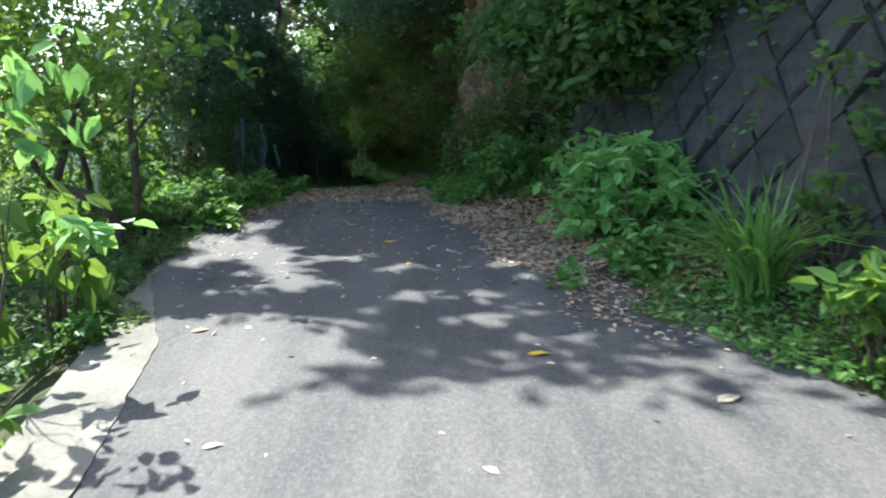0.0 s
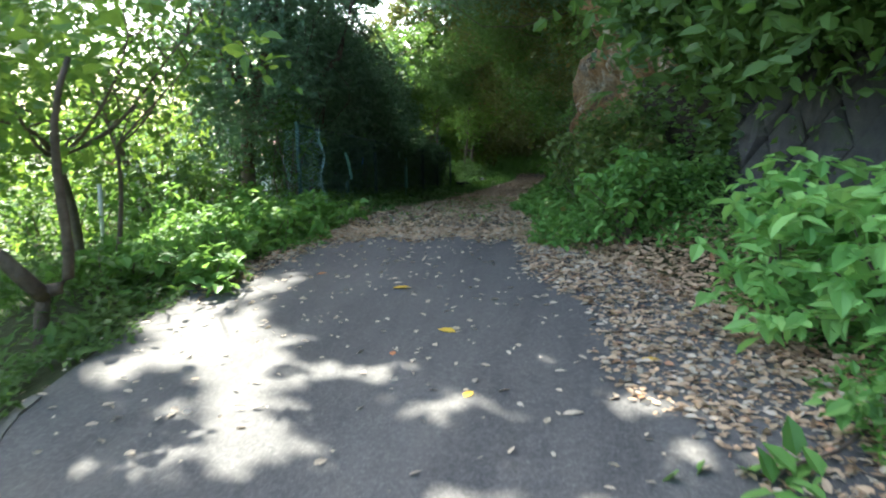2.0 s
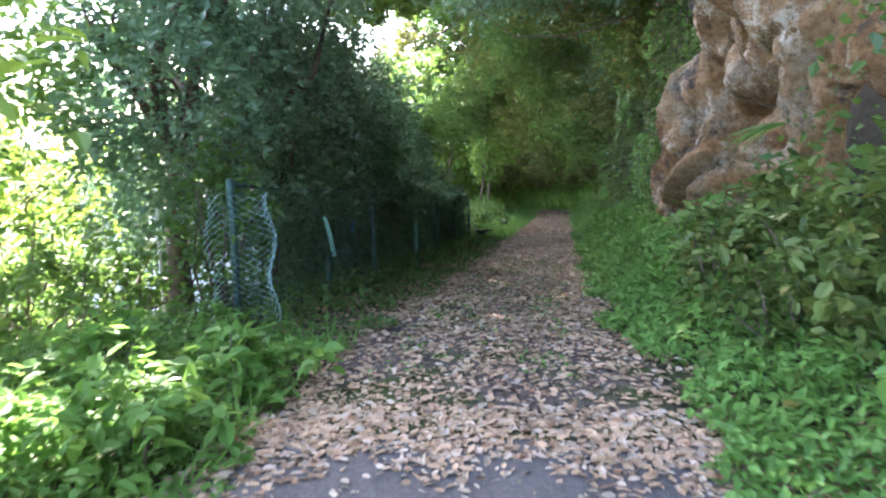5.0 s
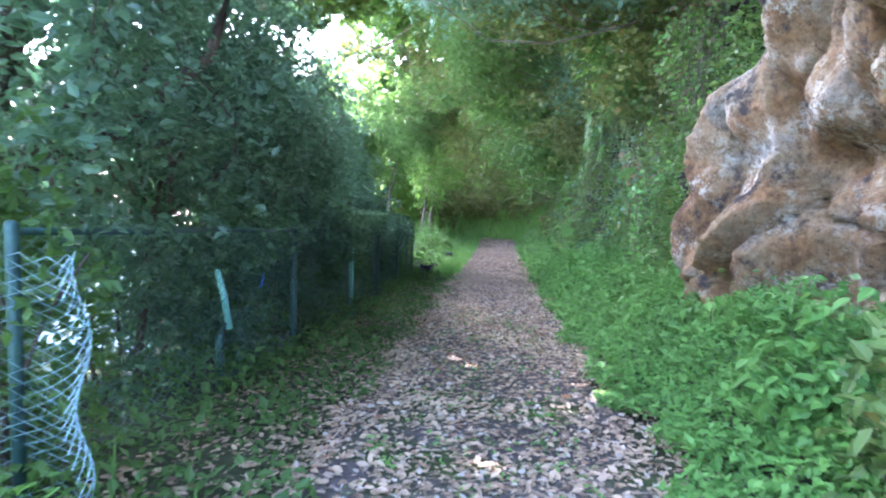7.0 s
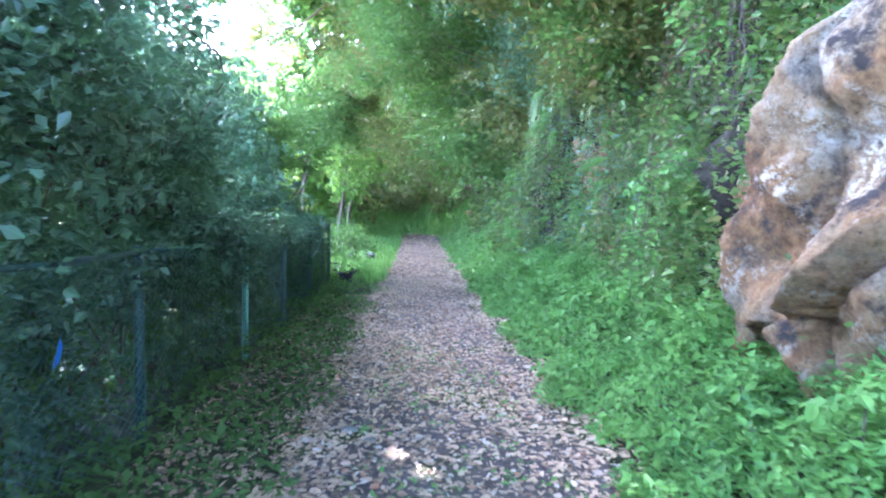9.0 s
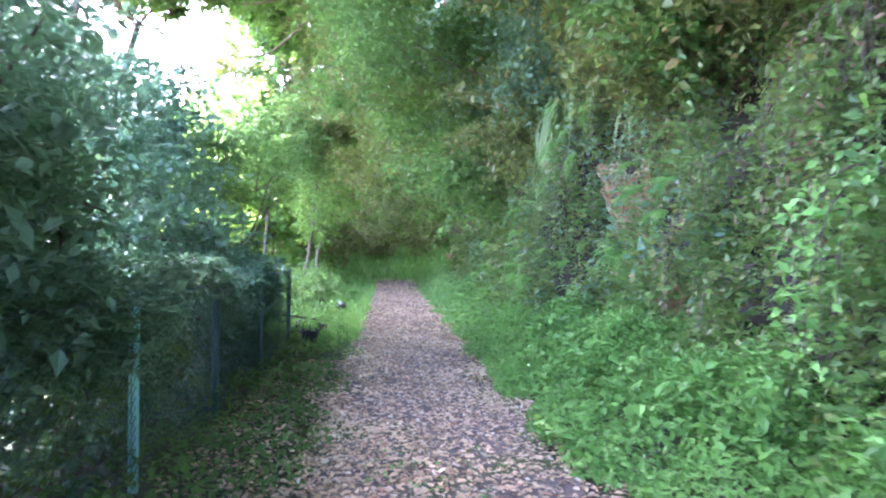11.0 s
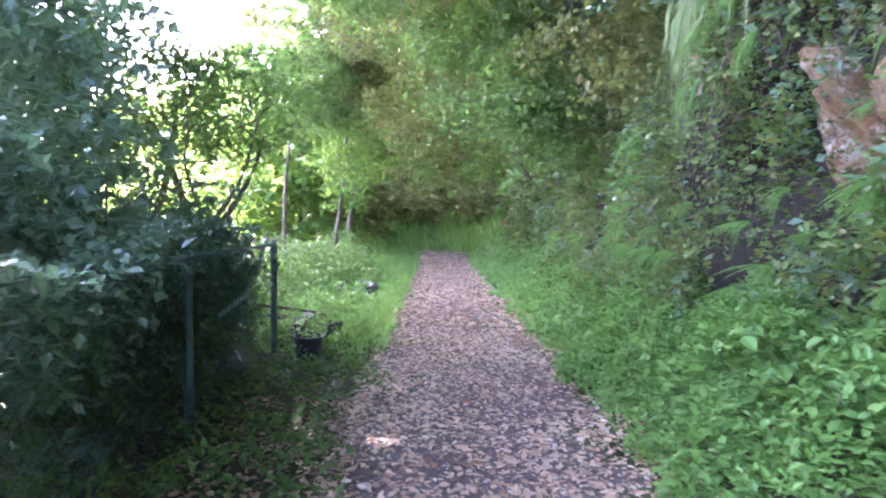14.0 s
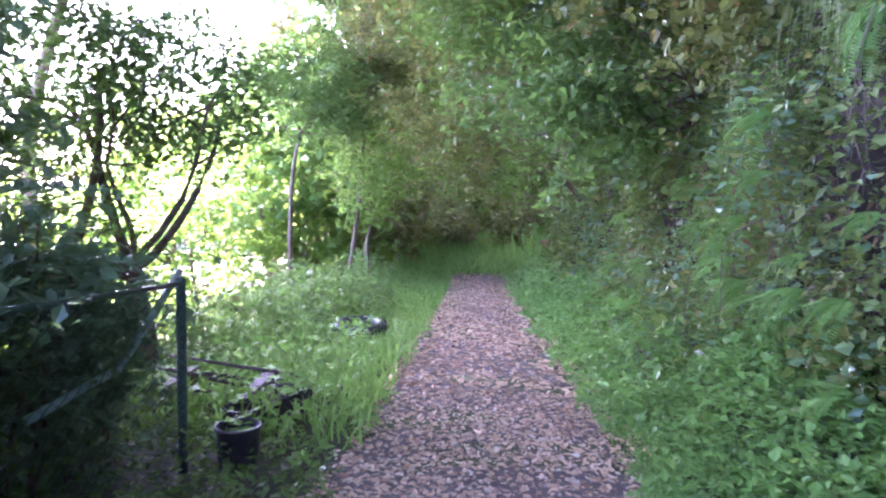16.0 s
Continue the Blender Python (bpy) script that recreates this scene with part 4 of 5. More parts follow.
strand_kinds = []
for k in range(3):
    v, f = strand_mesh((0.7, 0.95, 1.2)[k])
    ob = mesh_object("frond", v, f, LEAF_PALE_FERN)
    strand_kinds.append(ob.data)
    bpy.data.objects.remove(ob)
for y, h, s, m in ((27.1, 3.7, 0.95, 10), (27.5, 3.6, 1.05, 12), (27.9, 3.75, 1.0, 11), (27.4, 3.2, 0.8, 8), (28.2, 3.3, 0.8, 7), (26.3, 4.2, 1.0, 8), (23.2, 4.5, 0.9, 7), (28.6, 4.2, 1.0, 8), (30.3, 3.9, 1.0, 8), (31.8, 4.3, 1.0, 7), (24.4, 3.3, 0.7, 6), (29.4, 3.2, 0.8, 6), (33.4, 3.6, 1.0, 7), (21.6, 3.9, 0.8, 6)):
    root = new("hanging_fern")
    root.location = (float(cliff_x(y, h)) - 0.58, y, float(profile(y)) + h)
    for k in range(m + m // 2):
        fr = new("frond", strand_kinds[rng.integers(3)])
        fr.parent = root
        fr.matrix_basis = Matrix.Translation((0, rng.normal() * 0.22, rng.normal() * 0.15)) @ Matrix.Rotation(math.pi / 2 + rng.normal() * 0.5, 4, "Z") @ Matrix.Scale(s * rng.uniform(0.7, 1.15), 4)
    tagged(root, "pale green fern fronds trailing down the bank", "fern")


def creeper(y, h, length, width, leaves, size, material, off=0.0):
    """A trailing creeper: stems that leave the bank at a height and hang down, leafy all along."""
    top = np.array([float(cliff_x(y, h)) + 0.05, y, float(profile(y)) + h])
    root = new("hanging_creeper")
    root.location = top
    q = np.linspace(0, 1, 9)[:, None]
    swell = rng.uniform(0.25, 0.5) + off
    pts = []
    for k in range(6):
        dy, L = rng.normal() * width * 0.5, length * rng.uniform(0.55, 1.1)
        line = np.concatenate([-swell * np.sin(np.pi * np.minimum(q * 1.6, 1) * 0.5) * (1 + 0.3 * rng.normal()) - 0.1 * q * L * 0.3, dy * np.sqrt(q) + 0.05 * np.sin(6 * q + k), 0.12 * np.sin(np.pi * q * 1.2) - L * q ** 1.4], 1)
        v, f = tube(line, np.linspace(0.008, 0.002, 9), 4)
        mesh_object("stem", v, f, BARK, root, False)
        s = rng.random(leaves // 6) ** 0.75
        p = np.stack([np.interp(s, q[:, 0], line[:, i]) for i in range(3)], -1)
        pts.append(p + rng.normal(size=p.shape) * np.array([0.05, 0.09, 0.07]))
    pts = np.concatenate(pts)
    foliage("foliage", KITE, pts, size, material, root, up=0.45, droop=0.7, out=np.broadcast_to(np.array([-1.0, -0.2, 0.2]), pts.shape))
    return tagged(root, "leafy creeper trailing down the overgrown bank", "creeper", "creepers on the bank")


for k in range(96):
    y, h = 18.6 + 19.5 * (k + rng.random()) / 96, rng.uniform(1.3, 5.4)
    if h < 3.2 and 24.6 < y < 26.0:
        continue
    m = (LEAF_IVY, LEAF_MID, LEAF_HERB, LEAF_OLIVE, LEAF_IVY)[rng.integers(5)]
    creeper(y, h, rng.uniform(0.6, 1.5), rng.uniform(0.2, 0.5), int(rng.uniform(220, 420)), rng.uniform(0.05, 0.075), m)
for y, h, length in ((2.4, 3.6, 1.6), (3.4, 4.2, 1.9), (4.2, 3.4, 1.2), (5.0, 3.9, 1.7), (5.8, 3.4, 1.3), (6.6, 3.2, 1.2), (7.4, 3.0, 1.0), (3.0, 2.6, 1.1)):
    creeper(y, h, length, 0.3, 130, 0.06, LEAF_DARK, -0.1)


def hanging_roots(label, y0, y1, h0, h1, n, material, thick=0.006):
    clouds = []
    for k in range(n):
        y, top = rng.uniform(y0, y1), rng.uniform((h0 + h1) / 2, h1)
        q = np.linspace(0, 1, 8)
        h = top - (top - h0) * rng.uniform(0.4, 1.0) * q
        yy = y + 0.12 * np.cumsum(rng.normal(size=8)) * 0.6
        x = cliff_x(yy, h) - 0.12 - 0.3 * rng.random() * np.sin(np.pi * (0.15 + 0.7 * q)) + 0.02 * rng.normal(size=8)
        clouds.append(tube(np.stack([x, yy, profile(yy) + h], -1), np.linspace(1.0, 0.4, 8) * thick * rng.uniform(0.5, 1.6), 4))
    v, f = join_clouds(clouds)
    return tagged(mesh_object("hanging_roots", v, f, material, None, False), label, "roots", kind="stuff")


hanging_roots("brown bare roots hanging beside the rock", 18.2, 20.6, 1.6, 5.2, 40, BARK, 0.006)
hanging_roots("brown dry stems hanging over the bank", 20.6, 24.6, 1.6, 5.4, 90, BARK)
hanging_roots("brown dry stems hanging over the bank", 24.6, 36, 1.2, 4.8, 110, BARK)
c = np.concatenate([bank_points(19, 34, 1.4, 5.0, 420, patchy), bank_points(18.5, 24, 2.6, 5.6, 380, patchy)])
p = (c[:, None, :] + rng.normal(size=(len(c), 14, 3)) * np.array([0.1, 0.12, 0.2])).reshape(-1, 3) - np.array([0.1, 0, 0])
tagged(foliage("dead_leaves", LANCE, p, 0.075, LEAF_WITHERED, up=0.2, droop=0.9), "brown withered fern leaves caught on the bank", "dead leaves", kind="stuff")

# ---- trees ----
tree("slender crooked tree with sunlit yellow-green leaves", (-2.9, 7.2, -0.4), (-3.02, 7.25, 0.5), [((-3.2, 7.2, 2.3), (1.2, 1.3, 0.9), 0.7), ((-2.9, 6.0, 1.9), (0.5, 0.8, 0.5), 0.2), ((-2.5, 8.6, 2.0), (0.5, 0.7, 0.4), 0.1)], 0.062, 1700, 0.11, LEAF_LIGHT, OVATE, limbs=0, per=9, clump=0.3, boughs=(((-3.02, 7.25, 0.45), (-3.6, 7.2, 0.85), 0.055, 0.045), ((-3.58, 7.2, 0.83), (-3.25, 7.3, 1.75), 0.045, 0.02), ((-3.6, 7.2, 0.84), (-4.2, 7.1, 1.5), 0.035, 0.015), ((-3.02, 7.25, 0.48), (-2.8, 7.4, 1.9), 0.045, 0.018)))
tree("young roadside tree with light green leaves", (-4.4, 9.6, -0.6), (-4.4, 9.5, 1.2), [((-4.4, 9.7, 2.4), (1.5, 1.6, 1.4), 1.0)], 0.05, 4600, 0.075, LEAF_LIGHT, OVATE, per=14)
tree("young roadside tree with light green leaves", (-4.9, 6.6, -1.2), (-4.9, 6.6, 0.8), [((-4.7, 6.6, 1.8), (1.5, 1.7, 1.4), 1.0)], 0.05, 5000, 0.075, LEAF_LIGHT, OVATE, per=14)
tree("young roadside tree with light green leaves", (-4.6, 3.6, -1.2), (-4.6, 3.6, 0.6), [((-4.3, 3.8, 1.3), (1.3, 1.7, 1.5), 1.0)], 0.05, 4200, 0.09, LEAF_MID, OVATE, per=14)
tree("young roadside tree with light green leaves", (-5.6, 12.4, -1.2), (-5.6, 12.4, 1.4), [((-5.5, 12.2, 2.9), (1.5, 1.6, 1.4), 1.0)], 0.06, 6400, 0.09, LEAF_MID, per=18)
tree("thin sapling with large sunlit leaves beside the kerb", (-2.3, 3.85, -0.35), (-2.15, 3.75, 0.7), [((-1.97, 3.7, 1.7), (0.3, 0.35, 0.42), 0.8), ((-1.82, 3.85, 0.9), (0.14, 0.18, 0.08), 0.2)], 0.012, 84, 0.115, LEAF_SOFT, OVATE, per=6, limbs=2, clump=0.16, droop=0.9, opened=False)
tree("young roadside tree with light green leaves", (-6.7, 10.0, -1.4), (-6.7, 10.0, 1.2), [((-6.5, 10.0, 2.7), (1.5, 1.8, 1.5), 1.0)], 0.06, 5200, 0.09, LEAF_LIGHT, OVATE, per=14)
tree("thin bare-stemmed sapling beside the lane", (-3.6, 8.8, -0.2), (-3.5, 9.0, 1.3), [((-3.4, 9.2, 2.2), (0.8, 0.9, 0.6), 1.0)], 0.022, 600, 0.09, LEAF_LIGHT, OVATE, per=9)
tree("broad dark evergreen tree behind the fence", (-4.6, 14.6, -0.5), (-4.6, 14.6, 1.6), [((-4.5, 14.2, 4.6), (1.5, 1.7, 1.9), 0.33), ((-3.9, 13.5, 6.3), (1.3, 1.3, 0.9), 0.15), ((-4.1, 13.6, 2.3), (0.9, 1.2, 1.2), 0.28), ((-4.1, 16.3, 1.4), (0.8, 1.2, 1.2), 0.24)], 0.12, 29000, 0.074, LEAF_DARK)
tree("broad dark evergreen tree behind the fence", (-4.8, 18.0, -0.7), (-4.8, 18.0, 1.6), [((-5.1, 17.2, 4.4), (1.5, 1.7, 1.8), 0.4), ((-4.0, 16.6, 2.4), (0.9, 1.3, 1.0), 0.3), ((-4.3, 18.8, 1.6), (1.0, 1.4, 1.2), 0.3)], 0.12, 27000, 0.076, LEAF_DARK)
tree("broad dark evergreen tree behind the fence", (-5.2, 21.4, -1.2), (-5.2, 21.4, 1.4), [((-5.2, 20.8, 2.0), (1.4, 1.6, 1.0), 0.55), ((-4.4, 20.4, 1.4), (0.9, 1.4, 1.0), 0.45)], 0.12, 19000, 0.085, LEAF_DARK)
tree("broad dark evergreen tree behind the fence", (-6.4, 17.8, -1.6), (-6.4, 17.8, 0.6), [((-6.2, 17.8, 2.6), (1.3, 2.0, 2.2), 0.75), ((-5.6, 15.9, 1.2), (0.9, 0.9, 1.0), 0.25)], 0.12, 10000, 0.1, LEAF_DARK)
tree("leafy young tree growing through the fence line", (-3.9, 15.4, -0.1), (-3.85, 15.4, 1.2), [((-3.6, 15.5, 2.3), (0.6, 1.5, 0.8), 0.6), ((-3.7, 14.2, 3.2), (0.7, 1.0, 0.7), 0.4)], 0.035, 12500, 0.062, LEAF_DARK, per=24)
tree("leafy young tree growing through the fence line", (-3.9, 18.4, -0.4), (-3.85, 18.4, 1.0), [((-3.7, 18.6, 2.2), (0.6, 1.5, 0.9), 0.7), ((-3.9, 17.0, 3.4), (0.8, 1.0, 0.8), 0.3)], 0.035, 11000, 0.064, LEAF_DARK, per=24)
tree("dark tree with glossy leaves beyond the fence", (-6.6, 26.0, -2.0), (-6.6, 26.0, 1.2), [((-6.6, 26.2, 2.2), (1.5, 2.0, 2.0), 0.7), ((-5.6, 24.6, 0.6), (1.0, 1.4, 0.9), 0.3)], 0.13, 15000, 0.11, LEAF_DARK)
tree("dark tree with glossy leaves beyond the fence", (-7.2, 29.0, -2.2), (-7.2, 29.0, 0.6), [((-7.0, 28.8, 2.4), (1.8, 2.0, 1.9), 0.7), ((-6.8, 28.0, 0.6), (1.2, 1.5, 0.9), 0.3)], 0.13, 18000, 0.125, LEAF_DARK)
tree("forked tree standing against the bright sky", (-4.75, 30.3, -1.6), (-4.82, 30.3, 0.1), [((-5.9, 30.2, 2.0), (1.5, 1.6, 1.0), 0.6), ((-4.4, 30.8, 1.9), (0.9, 1.3, 0.7), 0.3), ((-5.6, 29.6, 0.5), (1.0, 0.9, 0.4), 0.1)], 0.12, 15000, 0.078, LEAF_MID, limbs=2, per=22, boughs=(((-4.82, 30.3, 0.0), (-5.05, 30.2, 2.0), 0.075, 0.035), ((-4.8, 30.3, 0.05), (-4.0, 30.6, 1.5), 0.05, 0.02)))
# high crowns over the way; all but the farthest are unseen, added for shade
for y, x, z, r, m, n, size in ((11.9, -3.0, 7.8, 1.5, LEAF_MID, 12000, 0.15), (12.9, -3.2, 7.6, 1.5, LEAF_MID, 12000, 0.15), (12.2, 1.0, 8.6, 2.3, LEAF_MID, 15000, 0.15), (8.4, 0.5, 8.4, 1.6, LEAF_MID, 8000, 0.15), (10.2, -1.7, 8.2, 1.7, LEAF_MID, 9000, 0.15), (10.7, -4.9, 8.3, 1.3, LEAF_MID, 8000, 0.14), (9.6, -3.3, 8.3, 0.9, LEAF_MID, 4000, 0.14), (2.5, 2.2, 8.4, 2.0, LEAF_DARK, 9000, 0.17), (5.0, 1.4, 8.8, 2.0, LEAF_DARK, 9000, 0.17), (7.6, 0.2, 9.0, 1.8, LEAF_DARK, 8000, 0.17), (36.5, -4.6, 9.8, 3.6, LEAF_MID, 22000, 0.21), (42.5, -1.0, 8.4, 3.2, LEAF_MID, 15000, 0.16), (7.0, 4.6, 8.0, 2.6, LEAF_DARK, 12000, 0.15), (48.0, 0.5, 7.4, 3.4, LEAF_MID, 12000, 0.16)):
    c, zb = float(cliff_x(y, 5.5)), float(profile(y))
    tree("tall tree spreading from the bank, near ones unseen and added for shade", (c + 0.3, y, zb + 5.4), (c - 0.4, y, zb + 7.0), [((x, y, zb + z), (r, r, 1.3), 0.85), ((x * 0.5 + c * 0.5, y, zb + z - 1.0), (abs(x - c) * 0.4, 1.4, 0.8), 0.15)], 0.09, int(n * 0.46), size * 1.3, m, limbs=1, clump=0.5)
for x, y, z in ((-8.2, 33.0, 7.6), (-8.4, 37.5, 7.6), (-8.0, 28.6, 8.4)):
    zg = float(ground_z(x, y))
    tree("tall tree standing on the open slope", (x - 0.6, y + 0.4, zg), (x - 0.3, y, z - 1.6), [((x, y, z), (2.4, 2.5, 1.2), 1.0)], 0.13, 8500, 0.2, LEAF_MID, limbs=6, clump=0.5)
# unseen high canopy, added to keep sun and sky off the path
for row, (x, step) in enumerate(((-8.8, 3.5), (-6.6, 3.2), (-4.3, 3.4), (-2.0, 3.6), (0.8, 3.8), (-11.0, 3.6))):
    for y in np.arange((17.5, 18.3, 19.1, 11.0, 9.5, 33.0)[row], (66, 67, 67, 63, 40, 52)[row], step):
        x1, y1, zb = x + rng.uniform(-0.3, 0.3), float(y), float(profile(y))
        c = float(cliff_x(y1, 7.0))
        base, fork = (c + 0.3, y1, zb + 6.8), (c * 0.4 + x1 * 0.6, y1, zb + 12.0)
        tree("unseen tall tree added to shade the path", base, fork, [((x1, y1, zb + 13.8), (1.7, 2.3, 0.8), 0.75), ((x1 + 0.6, y1 - 0.8, zb + 13.0), (1.2, 1.4, 0.5), 0.25)], 0.12, 2600, 0.32, LEAF_MID, limbs=2, clump=0.8)
# out-of-view crowns, added to block skylight from the upper bank
for y in np.arange(18.5, 40, 2.7):
    c, zb = float(cliff_x(y, 5.5)), float(profile(y))
    tree("unseen evergreen tree added to shade the upper bank", (c + 0.4, float(y), zb + 5.0), (c - 0.2, float(y), zb + 6.4), [((0.9, float(y), zb + 7.0), (1.7, 1.7, 0.8), 1.0)], 0.09, 3600, 0.2, LEAF_DARK, limbs=3, clump=0.6)
# middle distance trees closing the view over the way
for x, y, z, r, m, bx in ((-5.0, 40.0, 3.4, 1.3, LEAF_MID, -5.6), (-3.6, 41.5, 4.4, 1.5, LEAF_OLIVE, -4.6), (-2.0, 40.5, 4.9, 1.5, LEAF_MID, 1.3), (-0.4, 38.5, 4.8, 1.4, LEAF_OLIVE, 1.4), (0.4, 35.0, 4.6, 1.2, LEAF_DARK, 1.5), (0.7, 31.0, 5.2, 1.2, LEAF_MID, 1.6)):
    zg = float(ground_z(bx, y)) if bx < 0 else float(profile(y)) + 2.2
    lobes = [((x, y, z), (r, r * 1.1, r * 0.8), 0.5)]
    for q in range(4):
        lobes.append(((x + rng.uniform(-0.9, 0.9) * r, y + rng.uniform(-0.8, 0.8) * r, z + rng.uniform(-1.0, 0.5) * r), (r * 0.45, r * 0.5, r * 0.35), 0.125))
    tree("grey-green tree arching over the far path", (bx, y, zg), (bx * 0.5 + x * 0.5, y, z - r), lobes, 0.05, 7500, 0.11, m, limbs=2, clump=0.6, per=70)
# low boughs reaching over the way; first four unseen, added to shade the bank
for y, x, z, r, m in ((19.4, 0.4, 5.2, 1.2, LEAF_OLIVE), (21.8, 0.1, 5.3, 1.3, LEAF_OLIVE), (23.4, 0.4, 5.2, 1.2, LEAF_OLIVE), (25.2, -0.2, 5.7, 1.3, LEAF_OLIVE), (18.2, -0.5, 4.9, 1.1, LEAF_DARK), (20.6, -1.3, 4.8, 1.2, LEAF_DARK), (23.6, -1.7, 5.5, 1.4, LEAF_OLIVE), (27.2, -1.9, 6.2, 1.6, LEAF_MID), (31.0, -1.5, 5.4, 1.5, LEAF_MID), (35.2, -2.0, 5.8, 1.8, LEAF_OLIVE)):
    c, zb = float(cliff_x(y, z)), float(profile(y))
    lobes = [((x, y, zb + z), (r * 0.8, r * 0.9, r * 0.4), 0.35)]
    for q in range(4):
        lobes.append(((x + rng.uniform(-1.0, 1.5) * r, y + rng.uniform(-1.1, 1.1) * r, zb + z + rng.uniform(-0.5, 0.6) * r), (r * 0.5, r * 0.55, r * 0.3), 0.16))
    tree("leafy bough reaching out over the path, first four unseen shade casters", (c + 0.4, y, zb + z - 0.3), (c - 0.2, y, zb + z), lobes, 0.045, 6800, 0.1, m, limbs=1, clump=0.55, per=26)
# lower crowns leaning out from the bank
for y, x, z, r, m in ((8.6, 1.35, 2.2, 0.55, LEAF_MID), (9.7, 1.0, 2.25, 0.6, LEAF_MID), (7.7, 1.75, 2.2, 0.55, LEAF_MID), (1.6, 3.7, 4.4, 1.3, LEAF_DARK), (3.6, 3.2, 4.2, 1.3, LEAF_DARK), (4.9, 2.7, 3.5, 0.95, LEAF_MID), (6.0, 3.0, 4.6, 1.6, LEAF_DARK), (9.0, 2.2, 3.9, 1.6, LEAF_DARK), (12.0, 1.6, 4.6, 1.3, LEAF_MID), (19.6, 1.6, 5.0, 1.4, LEAF_MID), (22.4, 0.9, 4.2, 1.5, LEAF_MID), (26.0, 1.2, 5.2, 1.5, LEAF_OLIVE), (29.5, 0.6, 4.3, 1.7, LEAF_OLIVE), (24.2, 0.9, 4.7, 1.2, LEAF_OLIVE), (20.7, 1.0, 4.5, 1.2, LEAF_OLIVE), (27.8, 0.8, 5.0, 1.2, LEAF_DARK), (33.5, -0.4, 4.2, 2.1, LEAF_MID), (38.0, -1.4, 4.9, 2.5, LEAF_OLIVE), (43.0, -2.2, 5.2, 2.8, LEAF_LIGHT), (47.5, -2.6, 5.8, 3.0, LEAF_OLIVE), (7.6, 2.1, 2.8, 0.8, LEAF_MID), (9.2, 1.6, 2.7, 0.8, LEAF_MID), (8.2, 1.9, 3.0, 0.9, LEAF_MID), (10.3, 1.3, 2.8, 0.9, LEAF_DARK), (6.4, 2.6, 3.1, 0.8, LEAF_MID)):
    h = max(z - 1.2, 1.2)
    c, zb = float(cliff_x(y, h)), float(profile(y))
    lobes = [((x, y, zb + z), (r * 0.75, r * 0.95, r * 0.6), 0.4)]
    for q in range(4):
        lobes.append(((x + rng.uniform(-0.25 if y < 31 else -0.6, 0.6) * r, y + rng.uniform(-1.0, 1.0) * r, zb + z + rng.uniform(-0.75, 0.5) * r), (r * rng.uniform(0.25, 0.45), r * rng.uniform(0.3, 0.6), r * rng.uniform(0.25, 0.55)), 0.15))
    tree("leafy tree leaning out from the bank", (c + 0.4, y, zb + h), (c, y, zb + h + 0.5), lobes, 0.018 + 0.014 * r, (6500 if y < 31 else 9500) if r > 1 else 3000, 0.085 if 18 < y < 31 else 0.11, m, OVATE if y < 31 else KITE, limbs=2, clump=0.55, per=64)
tree("thin-leaved sapling below the lane", (-7.2, 18.2, -2.0), (-7.2, 18.2, 0.0), [((-7.2, 18.2, 0.7), (1.1, 1.3, 0.9), 1.0)], 0.03, 2200, 0.09, LEAF_LIGHT, per=12)
tree("thin-leaved sapling below the lane", (-5.6, 13.7, -1.2), (-5.6, 13.7, 0.9), [((-5.6, 13.6, 1.6), (0.8, 0.9, 0.6), 1.0)], 0.03, 1000, 0.09, LEAF_LIGHT, per=12)
# the far end
for x, y, z, r, m in ((-5.2, 50, 0.8, 2.6, LEAF_OLIVE), (-3.6, 63, 3.4, 3.8, LEAF_OLIVE), (-9, 52, 1.4, 3.2, LEAF_MID), (-1.0, 65, 3.4, 4.0, LEAF_OLIVE), (2.6, 56, 3.2, 3.0, LEAF_OLIVE), (-6, 66, 4.0, 4.5, LEAF_MID), (4, 64, 6.0, 5.0, LEAF_MID), (-14, 62, 1.5, 4.5, LEAF_LIGHT), (0.5, 72, 6, 6.0, LEAF_MID), (-11, 64, 2.6, 4.4, LEAF_MID), (-8, 58, 2.0, 3.0, LEAF_MID), (-10, 60, 3.6, 4.6, LEAF_MID), (-6.6, 46, 0.6, 2.2, LEAF_LIGHT), (-13, 66, 3.2, 4.4, LEAF_LIGHT), (-1.4, 59, 0.4, 2.0, LEAF_LIGHT), (-3.9, 58.4, 0.2, 1.9, LEAF_LIGHT), (1.2, 59.4, 0.6, 2.1, LEAF_LIGHT), (-6.2, 58.8, 0.3, 2.0, LEAF_LIGHT)):
    zg = float(ground_z(x, y))
    tree("sunlit tree past the end of the path", (x, y, zg), (x, y, zg + 1.6), [((x, y, z), (r, r, r), 1.0)], 0.16, 5000, 0.28, m, clump=0.7)
for x, y, z, r, m in ((-9.0, 69, 8.8, 3.0, LEAF_MID), (-6.0, 68, 10.0, 3.5, LEAF_OLIVE), (-2.8, 67, 9.4, 3.5, LEAF_MID), (-7.2, 71, 13.5, 3.5, LEAF_MID), (-3.8, 70, 14.0, 3.8, LEAF_OLIVE), (-10.0, 70, 4.4, 3.0, LEAF_OLIVE), (-12.4, 69, 8.4, 3.2, LEAF_OLIVE), (-11.4, 72, 12.6, 3.4, LEAF_MID), (-8.0, 66, 6.0, 2.8, LEAF_MID)):
    zg = float(ground_z(x, y))
    tree("tall tree rising past the end of the path", (x + 0.6, y + 0.5, zg), (x + 0.3, y, z - r), [((x, y, z), (r, r, r * 0.9), 0.7), ((x + 0.7 * r, y, z - 0.8 * r), (r * 0.6, r * 0.6, r * 0.5), 0.3)], 0.18, 6000, 0.29, m, clump=0.6)
